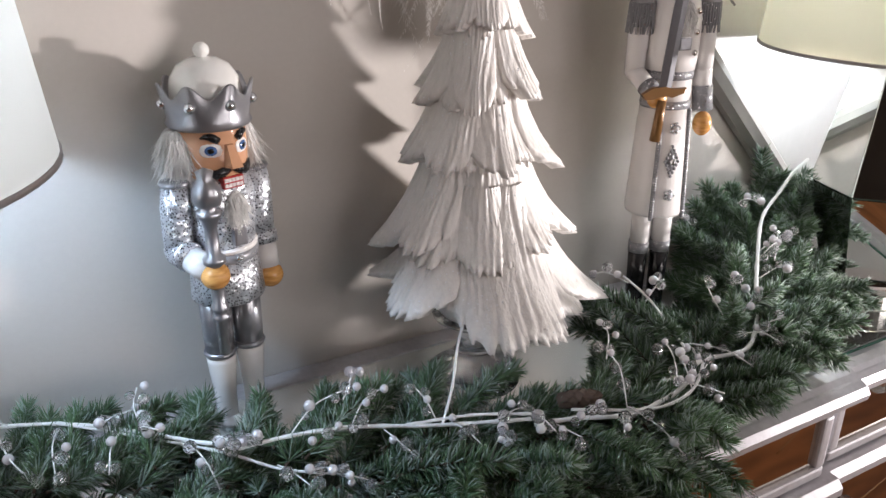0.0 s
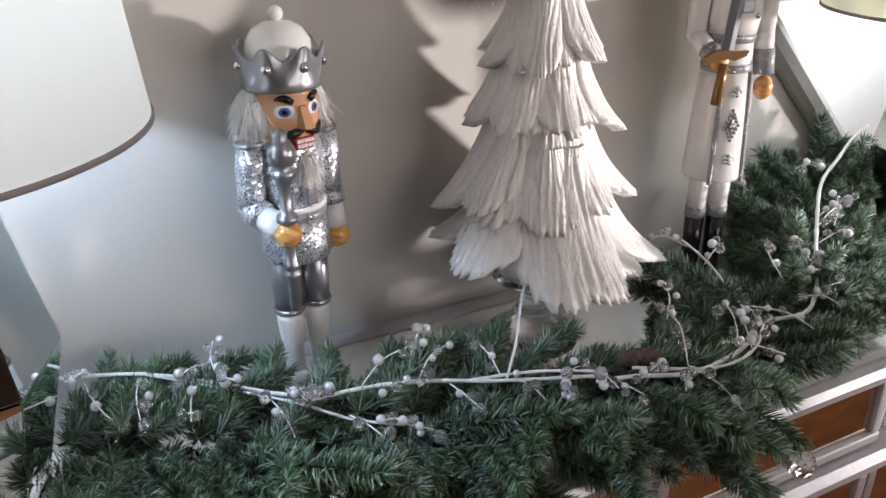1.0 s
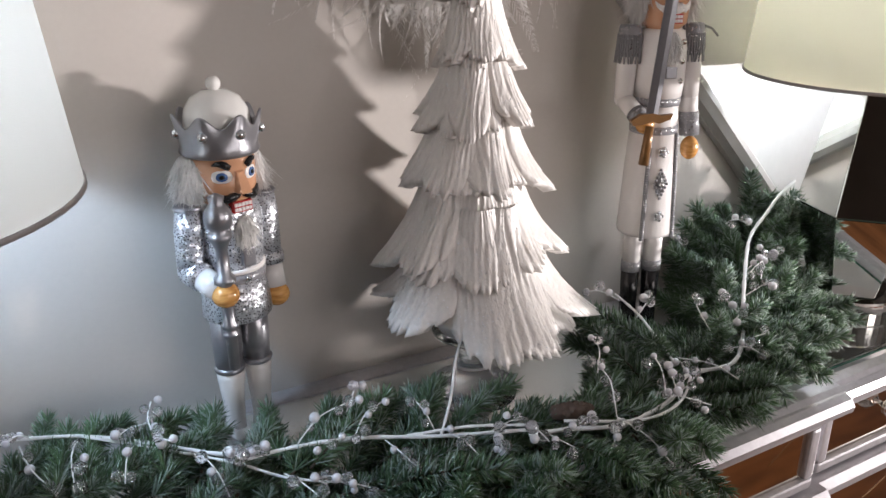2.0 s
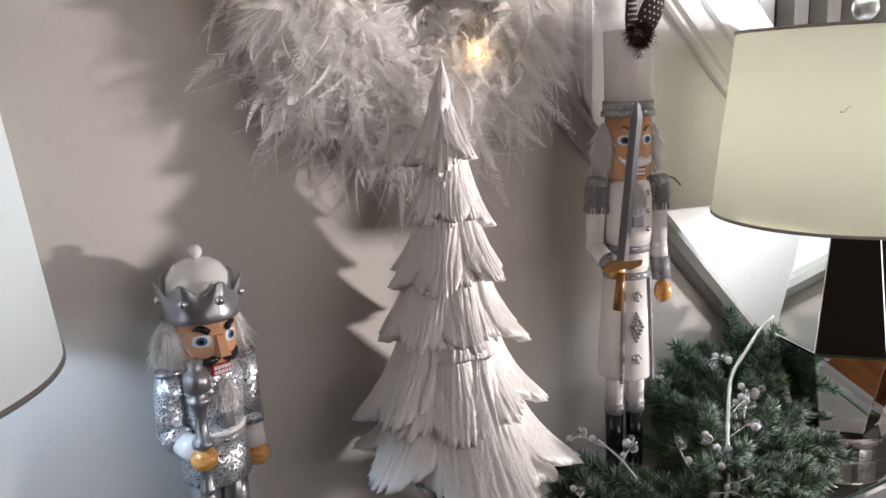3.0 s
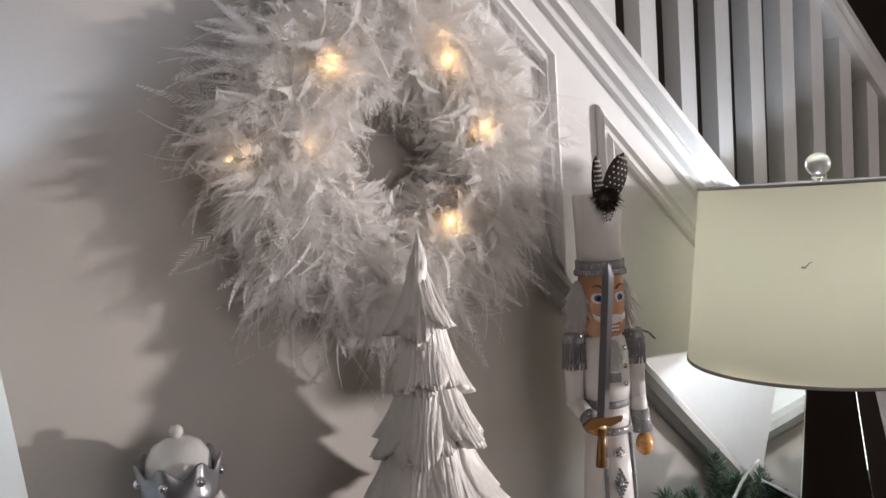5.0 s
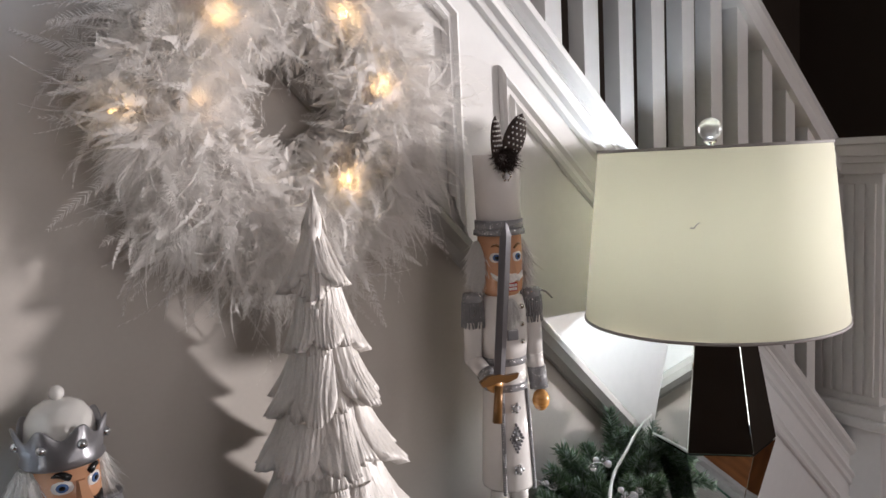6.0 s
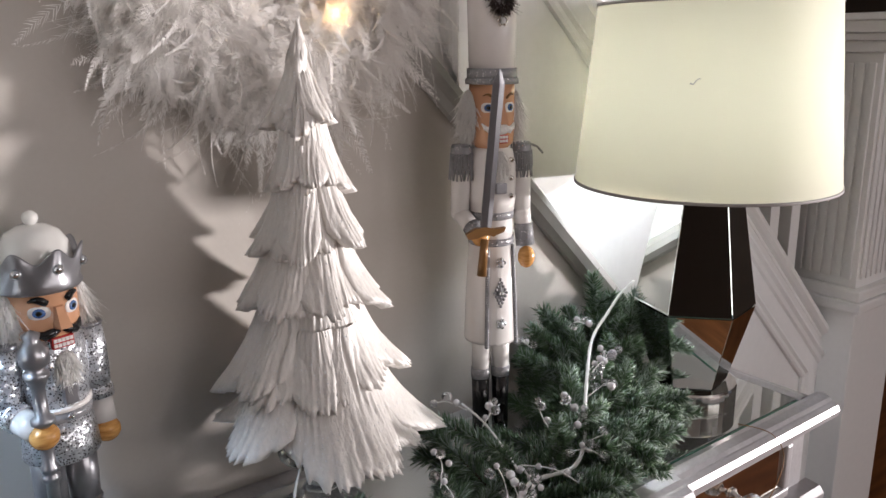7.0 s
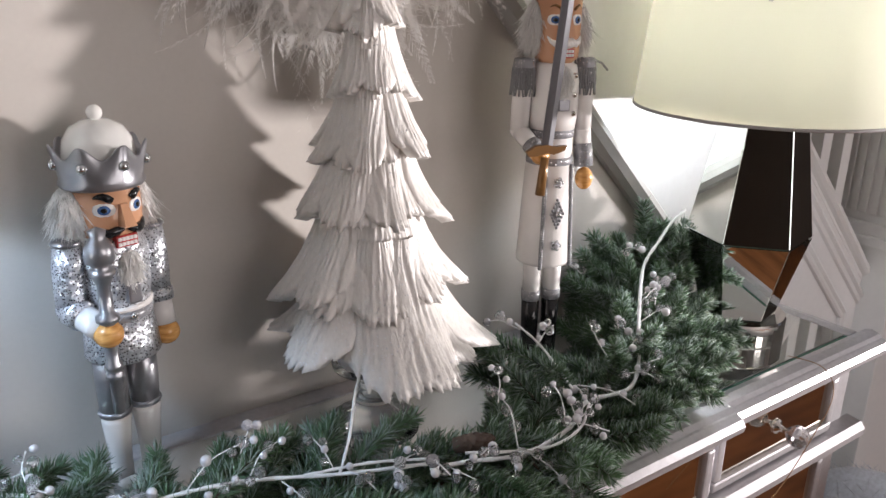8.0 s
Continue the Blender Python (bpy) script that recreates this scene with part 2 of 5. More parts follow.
M = {
    "stand_glass": glass_material("clear_stand_glass", (1, 1, 1), 0.0, 0.96),
    "wall": material("taupe_wall_paint", (0.505, 0.465, 0.425), 0.55, 0, 160, 0.03, 0.06, 3),
    # Near-black brown puts the darkness of the unlit room into the wall colour.
    "dark_wall": material("unlit_room_brown", (0.06, 0.045, 0.035), 0.6, 0, 120, 0.1, 0.1),
    "white": material("white_gloss_trim_paint", (0.78, 0.77, 0.76), 0.3, 0, 70, 0.03, 0.05),
    "ceiling": material("white_ceiling_paint", (0.75, 0.75, 0.74), 0.8, 0, 80, 0.03, 0.1),
    "floor": wood_material("oak_floor_board", (0.16, 0.055, 0.018), (0.34, 0.13, 0.045), 0.3, (1, 9, 1), 4),
    "silver": material("brushed_silver_leaf", (0.50, 0.485, 0.50), 0.36, 0.6, 140, 0.14, 0.12, 9),
    "table_mirror": material("mirror_table_glass", (0.84, 0.87, 0.86), 0.03, 0.9, 20, 0.03, 0),
    "mirror": material("mirror_glass", (0.86, 0.9, 0.88), 0.02, 1.0, 8, 0.01, 0),
    "amber_mirror": material("antiqued_mirror_glass", (0.80, 0.74, 0.66), 0.05, 1.0, 12, 0.06, 0),
    "green_edge": material("green_glass_edge", (0.12, 0.26, 0.20), 0.08, 0.3, 30, 0.1, 0),
    "bevel_edge": material("bevelled_glass_edge", (0.20, 0.27, 0.235), 0.12, 0.5, 40, 0.1, 0),
    "chrome": material("polished_chrome", (0.8, 0.78, 0.75), 0.09, 1.0, 60, 0.03, 0),
    "shade_white": translucent_material("white_linen_shade", (0.80, 0.79, 0.76), 0.4, (0.37, 0.30, 0.237), 300),
    "shade_cream": translucent_material("cream_linen_shade", (0.80, 0.77, 0.64), 0.4, (0.38, 0.345, 0.242), 300),
    "rim": material("grey_shade_rim", (0.35, 0.33, 0.32), 0.6, 0, 200, 0.1, 0.1),
    "glass": glass_material("clear_glass"),
    "frosted": glass_material("frosted_glass", (1, 1, 1), 0.3),
    "crystal": glass_material("crystal_bead", (0.98, 0.98, 1.0), 0.0, 0.9),
    "pearl": material("white_pearl", (0.72, 0.71, 0.74), 0.16, 0.25, 100, 0.04, 0, sheen=0.3),
    "stem_white": material("white_wrapped_stem", (0.8, 0.8, 0.79), 0.55, 0, 400, 0.1, 0.4),
    "needle": material("green_pine_needle", (0.076, 0.142, 0.068), 0.4, 0, 30, 0.35, 0, 14, obj_random=0.35),
    "needle_frost": material("frosted_pine_needle", (0.26, 0.33, 0.285), 0.4, 0, 40, 0.3, 0, 14, obj_random=0.3),
    "twig": material("brown_twig", (0.06, 0.042, 0.026), 0.8, 0, 200, 0.3, 0.4),
    "cone": material("brown_pine_cone_scale", (0.12, 0.08, 0.06), 0.7, 0, 150, 0.3, 0.3),
    "resin": glitter_material("white_glittered_resin", (0.71, 0.675, 0.64), 0.42, 330, 0.2, False),
    "feather": translucent_material("white_ostrich_feather", (0.93, 0.91, 0.89), 0.5),
    "fairy": material("warm_fairy_bulb", (1.0, 0.62, 0.24), 0.3, emit=5),
    "paint_white": material("glossy_white_paint", (0.80, 0.77, 0.75), 0.22, 0, 60, 0.03, 0.02),
    "paint_pearl": material("pearl_white_paint", (0.82, 0.81, 0.78), 0.15, 0.1, 60, 0.03, 0),
    "paint_silver": material("silver_metallic_paint", (0.33, 0.33, 0.35), 0.3, 0.75, 200, 0.06, 0.05),
    "paint_black": material("glossy_black_paint", (0.012, 0.012, 0.013), 0.15, 0, 60, 0.1, 0),
    "skin_wood": material("varnished_flesh_paint", (0.62, 0.33, 0.19), 0.18, 0, 50, 0.06, 0),
    "hand_wood": wood_material("varnished_pine_wood", (0.50, 0.22, 0.06), (0.72, 0.38, 0.12), 0.2, (1, 1, 5), 60),
    "red": material("red_lip_paint", (0.45, 0.03, 0.03), 0.25, 0, 50, 0.05, 0),
    "blue": material("blue_iris_paint", (0.06, 0.13, 0.30), 0.2, 0, 50, 0.05, 0),
    "hair": material("white_fur_hair", (0.88, 0.87, 0.85), 0.85, 0, 300, 0.1, 0.5, sheen=0.5),
    "sequin": sequin_material(),
    "braid": glitter_material("silver_glitter_braid", (0.27, 0.27, 0.285), 0.25, 400, 0.68),
    "gem": material("faceted_rhinestone", (0.75, 0.77, 0.8), 0.08, 0.9, 300, 0.3, 0),
    "guard": material("brown_gold_paint", (0.23, 0.115, 0.04), 0.3, 0.3, 80, 0.1, 0),
    # One even grey, darker than the white panelling above it.
    "greige": material("grey_moulding", (0.34, 0.33, 0.31), 0.4, 0, 90, 0.05, 0.05),
    "spot": material("dark_spotted_plume", (0.05, 0.035, 0.03), 0.8, 0, 200, 0.3, 0.3),
    "spot_white": material("white_plume_spot", (0.7, 0.68, 0.66), 0.8, 0, 100, 0.1, 0),
    "fur_throw": material("pale_grey_fur", (0.5, 0.53, 0.58), 0.9, 0, 120, 0.3, 0.8, sheen=0.5),
}


# ---- mesh helpers ----
class Build:
    """Collects vertices, faces and material slots for one mesh."""

    def __init__(self):
        self.v, self.f, self.mi, self.sm, self.mats = [], [], [], [], []

    def slot(self, mat):
        if mat not in self.mats:
            self.mats.append(mat)
        return self.mats.index(mat)

    def add(self, verts, faces, mat, m=None, smooth=True):
        base, k = len(self.v), self.slot(mat)
        self.v += [tuple(m @ Vector(p)) for p in verts] if m is not None else [tuple(p) for p in verts]
        for f in faces:
            self.f.append(tuple(base + i for i in f))
            self.mi.append(k)
            self.sm.append(smooth)
        return self

    def lathe(self, profile, mat, m=None, seg=28, smooth=True, squash=1.0, wave=None, caps=True):
        verts, faces, n = [], [], len(profile)
        for j in range(seg):
            a = 2 * math.pi * j / seg
            for i, (r, z) in enumerate(profile):
                rr, zz = (r, z) if wave is None else wave(i, a, r, z)
                verts.append((rr * math.cos(a), rr * math.sin(a) * squash, zz))
        for j in range(seg):
            k = (j + 1) % seg
            for i in range(n - 1):
                faces.append((j * n + i, k * n + i, k * n + i + 1, j * n + i + 1))
        if caps and profile[0][0] > 1e-6:
            faces.append(tuple(j * n for j in reversed(range(seg))))
        if caps and profile[-1][0] > 1e-6:
            faces.append(tuple(j * n + n - 1 for j in range(seg)))
        return self.add(verts, faces, mat, m, smooth)

    def ball(self, c, r, mat, seg=14, rings=8, scale=(1, 1, 1), m=None):
        p = [(max(r * math.sin(math.pi * i / rings), 0.0), -r * math.cos(math.pi * i / rings)) for i in range(rings + 1)]
        p[0], p[-1] = (0.0, -r), (0.0, r)
        mm = Matrix.Translation(c) @ Matrix.Diagonal((*scale, 1))
        return self.lathe(p, mat, m @ mm if m is not None else mm, seg)

    def tube(self, pts, radius, mat, seg=7, m=None):
        pts = [Vector(p) for p in pts]
        verts, faces, n = [], [], len(pts)
        rad = radius if isinstance(radius, (list, tuple)) else [radius] * n
        side = Vector((0.31, 0.77, 0.55))
        for i, p in enumerate(pts):
            d = (pts[min(i + 1, n - 1)] - pts[max(i - 1, 0)]).normalized()
            u = d.cross(side)
            if u.length < 0.05:
                u = d.cross(Vector((1, 0, 0)))
            u.normalize()
            w = d.cross(u)
            for j in range(seg):
                a = 2 * math.pi * j / seg
                verts.append(p + rad[i] * (math.cos(a) * u + math.sin(a) * w))
        for i in range(n - 1):
            for j in range(seg):
                k = (j + 1) % seg
                faces.append((i * seg + j, i * seg + k, (i + 1) * seg + k, (i + 1) * seg + j))
        faces.append(tuple(reversed(range(seg))))
        faces.append(tuple((n - 1) * seg + j for j in range(seg)))
        return self.add(verts, faces, mat, m)

    def box(self, lo, hi, mat, bevel=0.002, m=None):
        lo, hi = Vector(lo), Vector(hi)
        b = min(bevel, 0.45 * min(hi - lo))
        bm = bmesh.new()
        bmesh.ops.create_cube(bm, size=1)
        for v in bm.verts:
            v.co = Vector([(lo[i] + hi[i]) / 2 + v.co[i] * (hi[i] - lo[i]) for i in range(3)])
        if b > 1e-5:
            bmesh.ops.bevel(bm, geom=bm.edges[:], offset=b, segments=2, affect="EDGES", profile=0.6)
        bm.verts.index_update()
        self.add([v.co for v in bm.verts], [[v.index for v in f.verts] for f in bm.faces], mat, m, False)
        bm.free()
        return self

    def prism(self, outline, lo, hi, mat, m=None, axis=1, smooth=False):
        """An outline of (a, b) pairs swept along one axis from lo to hi."""
        n = len(outline)
        put = {0: lambda a, b, c: (c, a, b), 1: lambda a, b, c: (a, c, b), 2: lambda a, b, c: (a, b, c)}[axis]
        verts = [put(a, b, lo) for a, b in outline] + [put(a, b, hi) for a, b in outline]
        faces = [tuple(range(n)), tuple(reversed(range(n, 2 * n)))]
        faces += [(i, i + n, (i + 1) % n + n, (i + 1) % n) for i in range(n)]
        return self.add(verts, faces, mat, m, smooth)

    def mesh(self, name):
        me = bpy.data.meshes.new(name)
        me.from_pydata(self.v, [], self.f)
        for k in self.mats:
            me.materials.append(M[k])
        me.polygons.foreach_set("material_index", self.mi)
        me.polygons.foreach_set("use_smooth", self.sm)
        me.update()
        bm = bmesh.new()
        bm.from_mesh(me)
        if len(bm.faces) < 20000:
            bmesh.ops.recalc_face_normals(bm, faces=bm.faces[:])
        bm.to_mesh(me)
        bm.free()
        return me


def thing(name, m, label, category, group="", kind=""):
    ob = new(name)
    ob.empty_display_size = 0.05
    ob.matrix_world = m
    return tagged(ob, label, category, group, kind)


def solid(name, build, m, label, category, group="", kind=""):
    ob = new(name, build.mesh(name))
    ob.matrix_world = m
    return tagged(ob, label, category, group, kind)


def part(name, build, parent, label="", m=None):
    """One mesh under a thing or a part; build may be a mesh that is shared."""
    ob = new(name, build.mesh(name) if isinstance(build, Build) else build)
    ob.parent = parent
    if m is not None:
        ob.matrix_local = m
    return tagged(ob, label)


I4 = Matrix.Identity(4)
TOP = 0.85

# ---- the room ----
SLOPE = -0.957


def string_top(x):
    return 1.714 + SLOPE * (x - 0.876)


def low_trim(x):
    return 1.176 - 1.015 * (x - 0.945)


XL, XR, YB, H = -2.2, 3.6, -3.6, 2.6
x_top = 0.876 + (H - 1.714) / SLOPE
x_bot = 1.9
wall = Build().prism([(XL, 0), (x_bot, 0), (x_bot, string_top(x_bot) - 0.03), (x_top, H), (XL, H)], 0.0, 0.11, "wall")
solid("wall_north", wall, I4, "smooth taupe painted wall running under a staircase", "wall", kind="structure")
solid("wall_west", Build().box((XL - 0.1, YB - 0.1, 0), (XL, 1.2, H), "wall", 0), I4, "plain taupe side wall", "wall", kind="structure")
# Opening added out of view to limit where the sun reaches the north wall.
EY0, EY1 = -1.99, -1.44
east = Build().box((XR, YB - 0.1, 0), (XR + 0.1, EY0, H), "dark_wall", 0).box((XR, EY1, 0), (XR + 0.1, 1.2, H), "dark_wall", 0)
east.box((XR, EY0, 0), (XR + 0.1, EY1, 0.55), "dark_wall", 0).box((XR, EY0, 1.98), (XR + 0.1, EY1, H), "dark_wall", 0)
solid("wall_east", east, I4, "dark brown far side wall, unseen, with an added opening that trims the sun", "wall", kind="structure")
solid("wall_stairwell", Build().box((XL, 1.1, 0), (XR, 1.2, H + 0.6), "dark_wall", 0), I4, "wall behind the stairs, coloured dark brown for the unlit room beyond", "wall", kind="structure")
south = Build()
# Wide opening invented behind the frontal fill lamp, shifted along with it.
WX0, WX1, WZ0, WZ1 = 0.7, 2.3, 0.9, 2.3
# Narrow opening invented to back the side lamp.
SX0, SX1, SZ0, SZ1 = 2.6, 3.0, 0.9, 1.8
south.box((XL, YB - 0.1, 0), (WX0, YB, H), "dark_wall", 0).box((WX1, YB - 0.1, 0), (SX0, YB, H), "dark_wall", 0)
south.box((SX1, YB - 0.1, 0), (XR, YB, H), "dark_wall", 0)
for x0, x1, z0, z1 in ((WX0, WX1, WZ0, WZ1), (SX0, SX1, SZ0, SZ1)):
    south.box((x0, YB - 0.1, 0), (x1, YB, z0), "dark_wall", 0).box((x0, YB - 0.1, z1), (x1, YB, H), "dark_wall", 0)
solid("wall_south", south, I4, "dark unseen wall with two openings added behind the fill lamps", "wall", kind="structure")
solid("ceiling", Build().box((XL - 0.1, YB - 0.1, H), (XR + 0.1, 1.2, H + 0.1), "ceiling", 0), I4, "plain white ceiling", "ceiling", kind="structure")
floor = solid("floor", Build().box((XL - 0.1, YB - 0.1, -0.1), (XR + 0.1, 1.2, -0.012), "floor", 0), I4, "warm brown oak board floor", "floor", kind="structure")


# ---- the stairs ----
def slope_bar(x0, x1, line, profile, mat):
    """A moulding that follows a sloping line; profile: (y, offset across the slope)."""
    c = math.cos(math.atan(SLOPE))
    b, n = Build(), len(profile)
    verts = []
    for x in (x0, x1):
        for y, o in profile:
            verts.append((x, y, line(x) + o / c))
    faces = [(i, (i + 1) % n, (i + 1) % n + n, i + n) for i in range(n)] + [tuple(range(n)), tuple(reversed(range(n, 2 * n)))]
    return b.add(verts, faces, mat, None, False)


stair = thing("staircase_side", I4, "white painted panelled stair side above the taupe wall", "staircase", kind="structure")
x_hi = -0.02
panel = Build().prism([(x_hi, low_trim(x_hi)), (x_bot, low_trim(x_bot)), (x_bot, string_top(x_bot)), (x_hi, string_top(x_hi))], -0.0105, -0.001, "white")
part("side_panel", panel, stair)
part("lower_trim", slope_bar(x_hi, 1.9, low_trim, [(-0.001, -0.024), (-0.014, -0.024), (-0.024, -0.016), (-0.03, -0.004), (-0.026, 0.006), (-0.018, 0.012), (-0.012, 0.012)], "greige"), stair, "grey moulding under the panelling")
part("string_cap", slope_bar(x_hi, 1.93, string_top, [(0.105, 0.0), (-0.02, 0.0), (-0.026, -0.006), (-0.026, -0.014), (-0.02, -0.02), (-0.012, -0.024), (-0.012, -0.03), (0.105, -0.03)], "white"), stair)
part("string_moulding", slope_bar(x_hi, 1.92, string_top, [(-0.011, -0.045), (-0.02, -0.048), (-0.024, -0.056), (-0.018, -0.062), (-0.016, -0.07), (-0.011, -0.074)], "white"), stair)


def panel_frame(x0, x1):
    """A raised moulding round a sloping panel, mitred lengths."""
    top = lambda x: 1.565 - 0.966 * (x - 0.881)
    bot = lambda x: low_trim(x) + 0.012
    prof = [(-0.0115, 0.0), (-0.018, 0.002), (-0.021, 0.007), (-0.016, 0.012), (-0.016, 0.017), (-0.021, 0.021), (-0.018, 0.026), (-0.0115, 0.028)]
    k = 0.7
    loops = []
    for y, o in prof:
        loops.append([(x0 + o, y, top(x0 + o) - o / k), (x1 - o, y, top(x1 - o) - o / k), (x1 - o, y, bot(x1 - o) + o / k), (x0 + o, y, bot(x0 + o) + o / k)])
    for side in (0, 1, 3):
        b = Build()
        verts = [l[side] for l in loops] + [l[(side + 1) % 4] for l in loops]
        n = len(prof)
        b.add(verts, [(i, i + 1, i + 1 + n, i + n) for i in range(n - 1)], "white", None, False)
        part("panel_moulding", b, stair)


panel_frame(0.881, 1.82)
panel_frame(0.10, 0.812)

# handrail and balusters
def rail_low(x):
    return 1.785 - 0.92 * (x - 1.414)


railing = thing("stair_railing", I4, "white painted stair railing with square balusters", "railing")
rb = Build()
prof = [(-0.03, 0.0), (0.03, 0.0), (0.034, 0.016), (0.028, 0.024), (0.034, 0.034), (0.03, 0.05), (0.016, 0.06), (-0.016, 0.06), (-0.03, 0.05), (-0.034, 0.034), (-0.028, 0.024), (-0.034, 0.016)]
verts = []
for x in (0.45, 1.93):
    verts += [(x, 0.045 + y, rail_low(x) + o / 0.74) for y, o in prof]
n = len(prof)
rb.add(verts, [(i, (i + 1) % n, (i + 1) % n + n, i + n) for i in range(n)] + [tuple(range(n)), tuple(reversed(range(n, 2 * n)))], "white", None, False)
part("handrail", rb, railing)
for i in range(16):
    x = 0.532 + 0.083 * i
    b = Build()
    w, y0 = 0.017, 0.045
    lo0, lo1 = string_top(x - w), string_top(x + w)
    hi0, hi1 = rail_low(x - w), rail_low(x + w)
    outline = [(x - w, lo0 - 0.002), (x + w, lo1 - 0.002), (x + w, hi1 + 0.004), (x - w, hi0 + 0.004)]
    b.prism(outline, y0 - w, y0 + w, "white")
    part("baluster", b, railing)

# newel
NX, NY, NW = 1.972, 0.02, 0.1
newel = thing("newel_post", pose(NX, NY, 0), "large white box newel post with fluted shaft", "newel post")
part("plinth", Build().box((-NW, -NW, 0), (NW, NW, 0.80), "white", 0.003), newel)
part("base_moulding", Build().box((-NW - 0.016, -NW - 0.016, 0.80), (NW + 0.016, NW + 0.016, 0.825), "white", 0.006).box((-NW - 0.008, -NW - 0.008, 0.825), (NW + 0.008, NW + 0.008, 0.85), "white", 0.005), newel)
sw = NW - 0.012
sh = Build().box((-sw, -sw, 0.85), (sw, sw, 1.36), "white", 0.002)
part("shaft", sh, newel)
for side in range(4):
    for j in range(7):
        o = (j - 3) * 0.023
        b = Build()
        b.box((o - 0.008, -sw - 0.006, 0.87), (o + 0.008, -sw - 0.0005, 1.34), "white", 0.004, pose(0, 0, 0, 0, 0, 90 * side))
        part("reed", b, newel)
cap = Build()
for k, (e, z0, z1) in enumerate([(0.0, 1.36, 1.385), (0.012, 1.385, 1.40), (0.022, 1.40, 1.425), (0.034, 1.425, 1.44)]):
    cap.box((-NW - e, -NW - e, z0), (NW + e, NW + e, z1), "white", 0.004)
part("cap", cap, newel)

# ---- the mirrored sideboard ----
DX0, DX1, DF = -0.191, 1.306, -0.332
BX0, BX1, BF = 0.192, 0.925, -0.346
sb = thing("mirrored_sideboard", I4, "silver framed sideboard with mirrored top and drawer fronts", "sideboard")
body = Build()
body.box((DX0 + 0.03, DF + 0.035, 0.10), (DX1 - 0.03, -0.012, 0.818), "silver", 0.003)
body.box((BX0 + 0.015, BF + 0.03, 0.10), (BX1 - 0.015, DF + 0.05, 0.818), "silver", 0.003)
part("carcass", body, sb)
GL = -0.288
part("mirror_top", Build().box((DX0 + 0.05, GL, 0.835), (DX1 - 0.05, -0.03, TOP), "table_mirror", 0.001), sb, "mirror glass top")
part("glass_edge", Build().box((DX0 + 0.0495, GL - 0.004, 0.838), (DX1 - 0.0495, GL - 0.0005, TOP - 0.0015), "green_edge", 0.0005), sb, "green ground edge of the glass")


def rail_profile(depth):
    return [(0.0, 0.8175), (0.0, TOP - 0.001), (depth * 0.25, TOP + 0.002), (depth * 0.55, TOP - 0.001), (depth * 0.68, TOP - 0.005), (depth * 0.74, TOP - 0.006), (depth * 0.9, TOP - 0.010), (depth, TOP - 0.018), (depth * 0.97, TOP - 0.026), (depth * 0.8, 0.8175)]


def top_rail(x0, x1, front, name):
    b = Build()
    depth = (GL - 0.004) - front
    b.prism([(GL - 0.0045 - d, z) for d, z in rail_profile(depth)], x0, x1, "silver", axis=0)
    part(name, b, sb)


top_rail(DX0 + 0.0, BX0 - 0.001, DF, "front_rail")
top_rail(BX0, BX1, BF, "front_rail")
top_rail(BX1 + 0.001, DX1, DF, "front_rail")
for x, d in ((DX0, 1), (DX1, -1)):
    b = Build()
    prof = [(x + d * (0.048 - q), z) for q, z in rail_profile(0.048)]
    b.prism(prof, GL - 0.004, -0.002, "silver", axis=1)
    part("side_rail", b, sb)
part("back_rail", Build().box((DX0 + 0.05, -0.03, 0.835), (DX1 - 0.05, -0.001, TOP + 0.002), "silver", 0.002), sb)


def drawer(x0, x1, z0, z1, front):
    """A mirrored drawer front in a silver frame, with a crystal knob."""
    y = front + 0.034
    b = Build()
    w = 0.016
    b.box((x0, y - 0.012, z1 - w), (x1, y, z1), "silver", 0.004).box((x0, y - 0.012, z0), (x1, y, z0 + w), "silver", 0.004)
    b.box((x0, y - 0.012, z0 + w), (x0 + w, y, z1 - w), "silver", 0.004).box((x1 - w, y - 0.012, z0 + w), (x1, y, z1 - w), "silver", 0.004)
    d = part("drawer_front", b, sb)
    part("mirror_panel", Build().box((x0 + w, y - 0.005, z0 + w), (x1 - w, y - 0.0005, z1 - w), "amber_mirror", 0.001), d, "mirror drawer panel reflecting the wooden floor")
    cx, cz = (x0 + x1) / 2, (z0 + z1) / 2
    knob = Build().lathe([(0.0, 0.0), (0.011, 0.0), (0.011, 0.003), (0.005, 0.006), (0.004, 0.016), (0.007, 0.019), (0.0, 0.02)], "chrome", pose(cx, y - 0.005, cz, 90, 0, 0), 16)
    kn = part("knob_stem", knob, d)
    r = 0.0165
    ball = Build().lathe([(0, -r), (r * 0.55, -r * 0.84), (r * 0.9, -r * 0.4), (r, 0), (r * 0.9, r * 0.4), (r * 0.55, r * 0.84), (0, r)], "crystal", pose(cx, y - 0.005 - 0.02 - r * 0.8, cz, 90, 0, 0), 10, False)
    part("crystal_knob", ball, d, "faceted clear crystal knob")


LEDGE = 0.684
for x0, x1, fr in ((DX0 + 0.035, BX0 - 0.005, DF), (BX0 + 0.02, 0.538, BF), (0.550, BX1 - 0.02, BF), (BX1 + 0.008, DX1 - 0.085, DF)):
    drawer(x0, x1, LEDGE + 0.022, 0.812, fr)
    drawer(x0, x1, 0.42, LEDGE - 0.012, fr)
    drawer(x0, x1, 0.13, 0.405, fr)
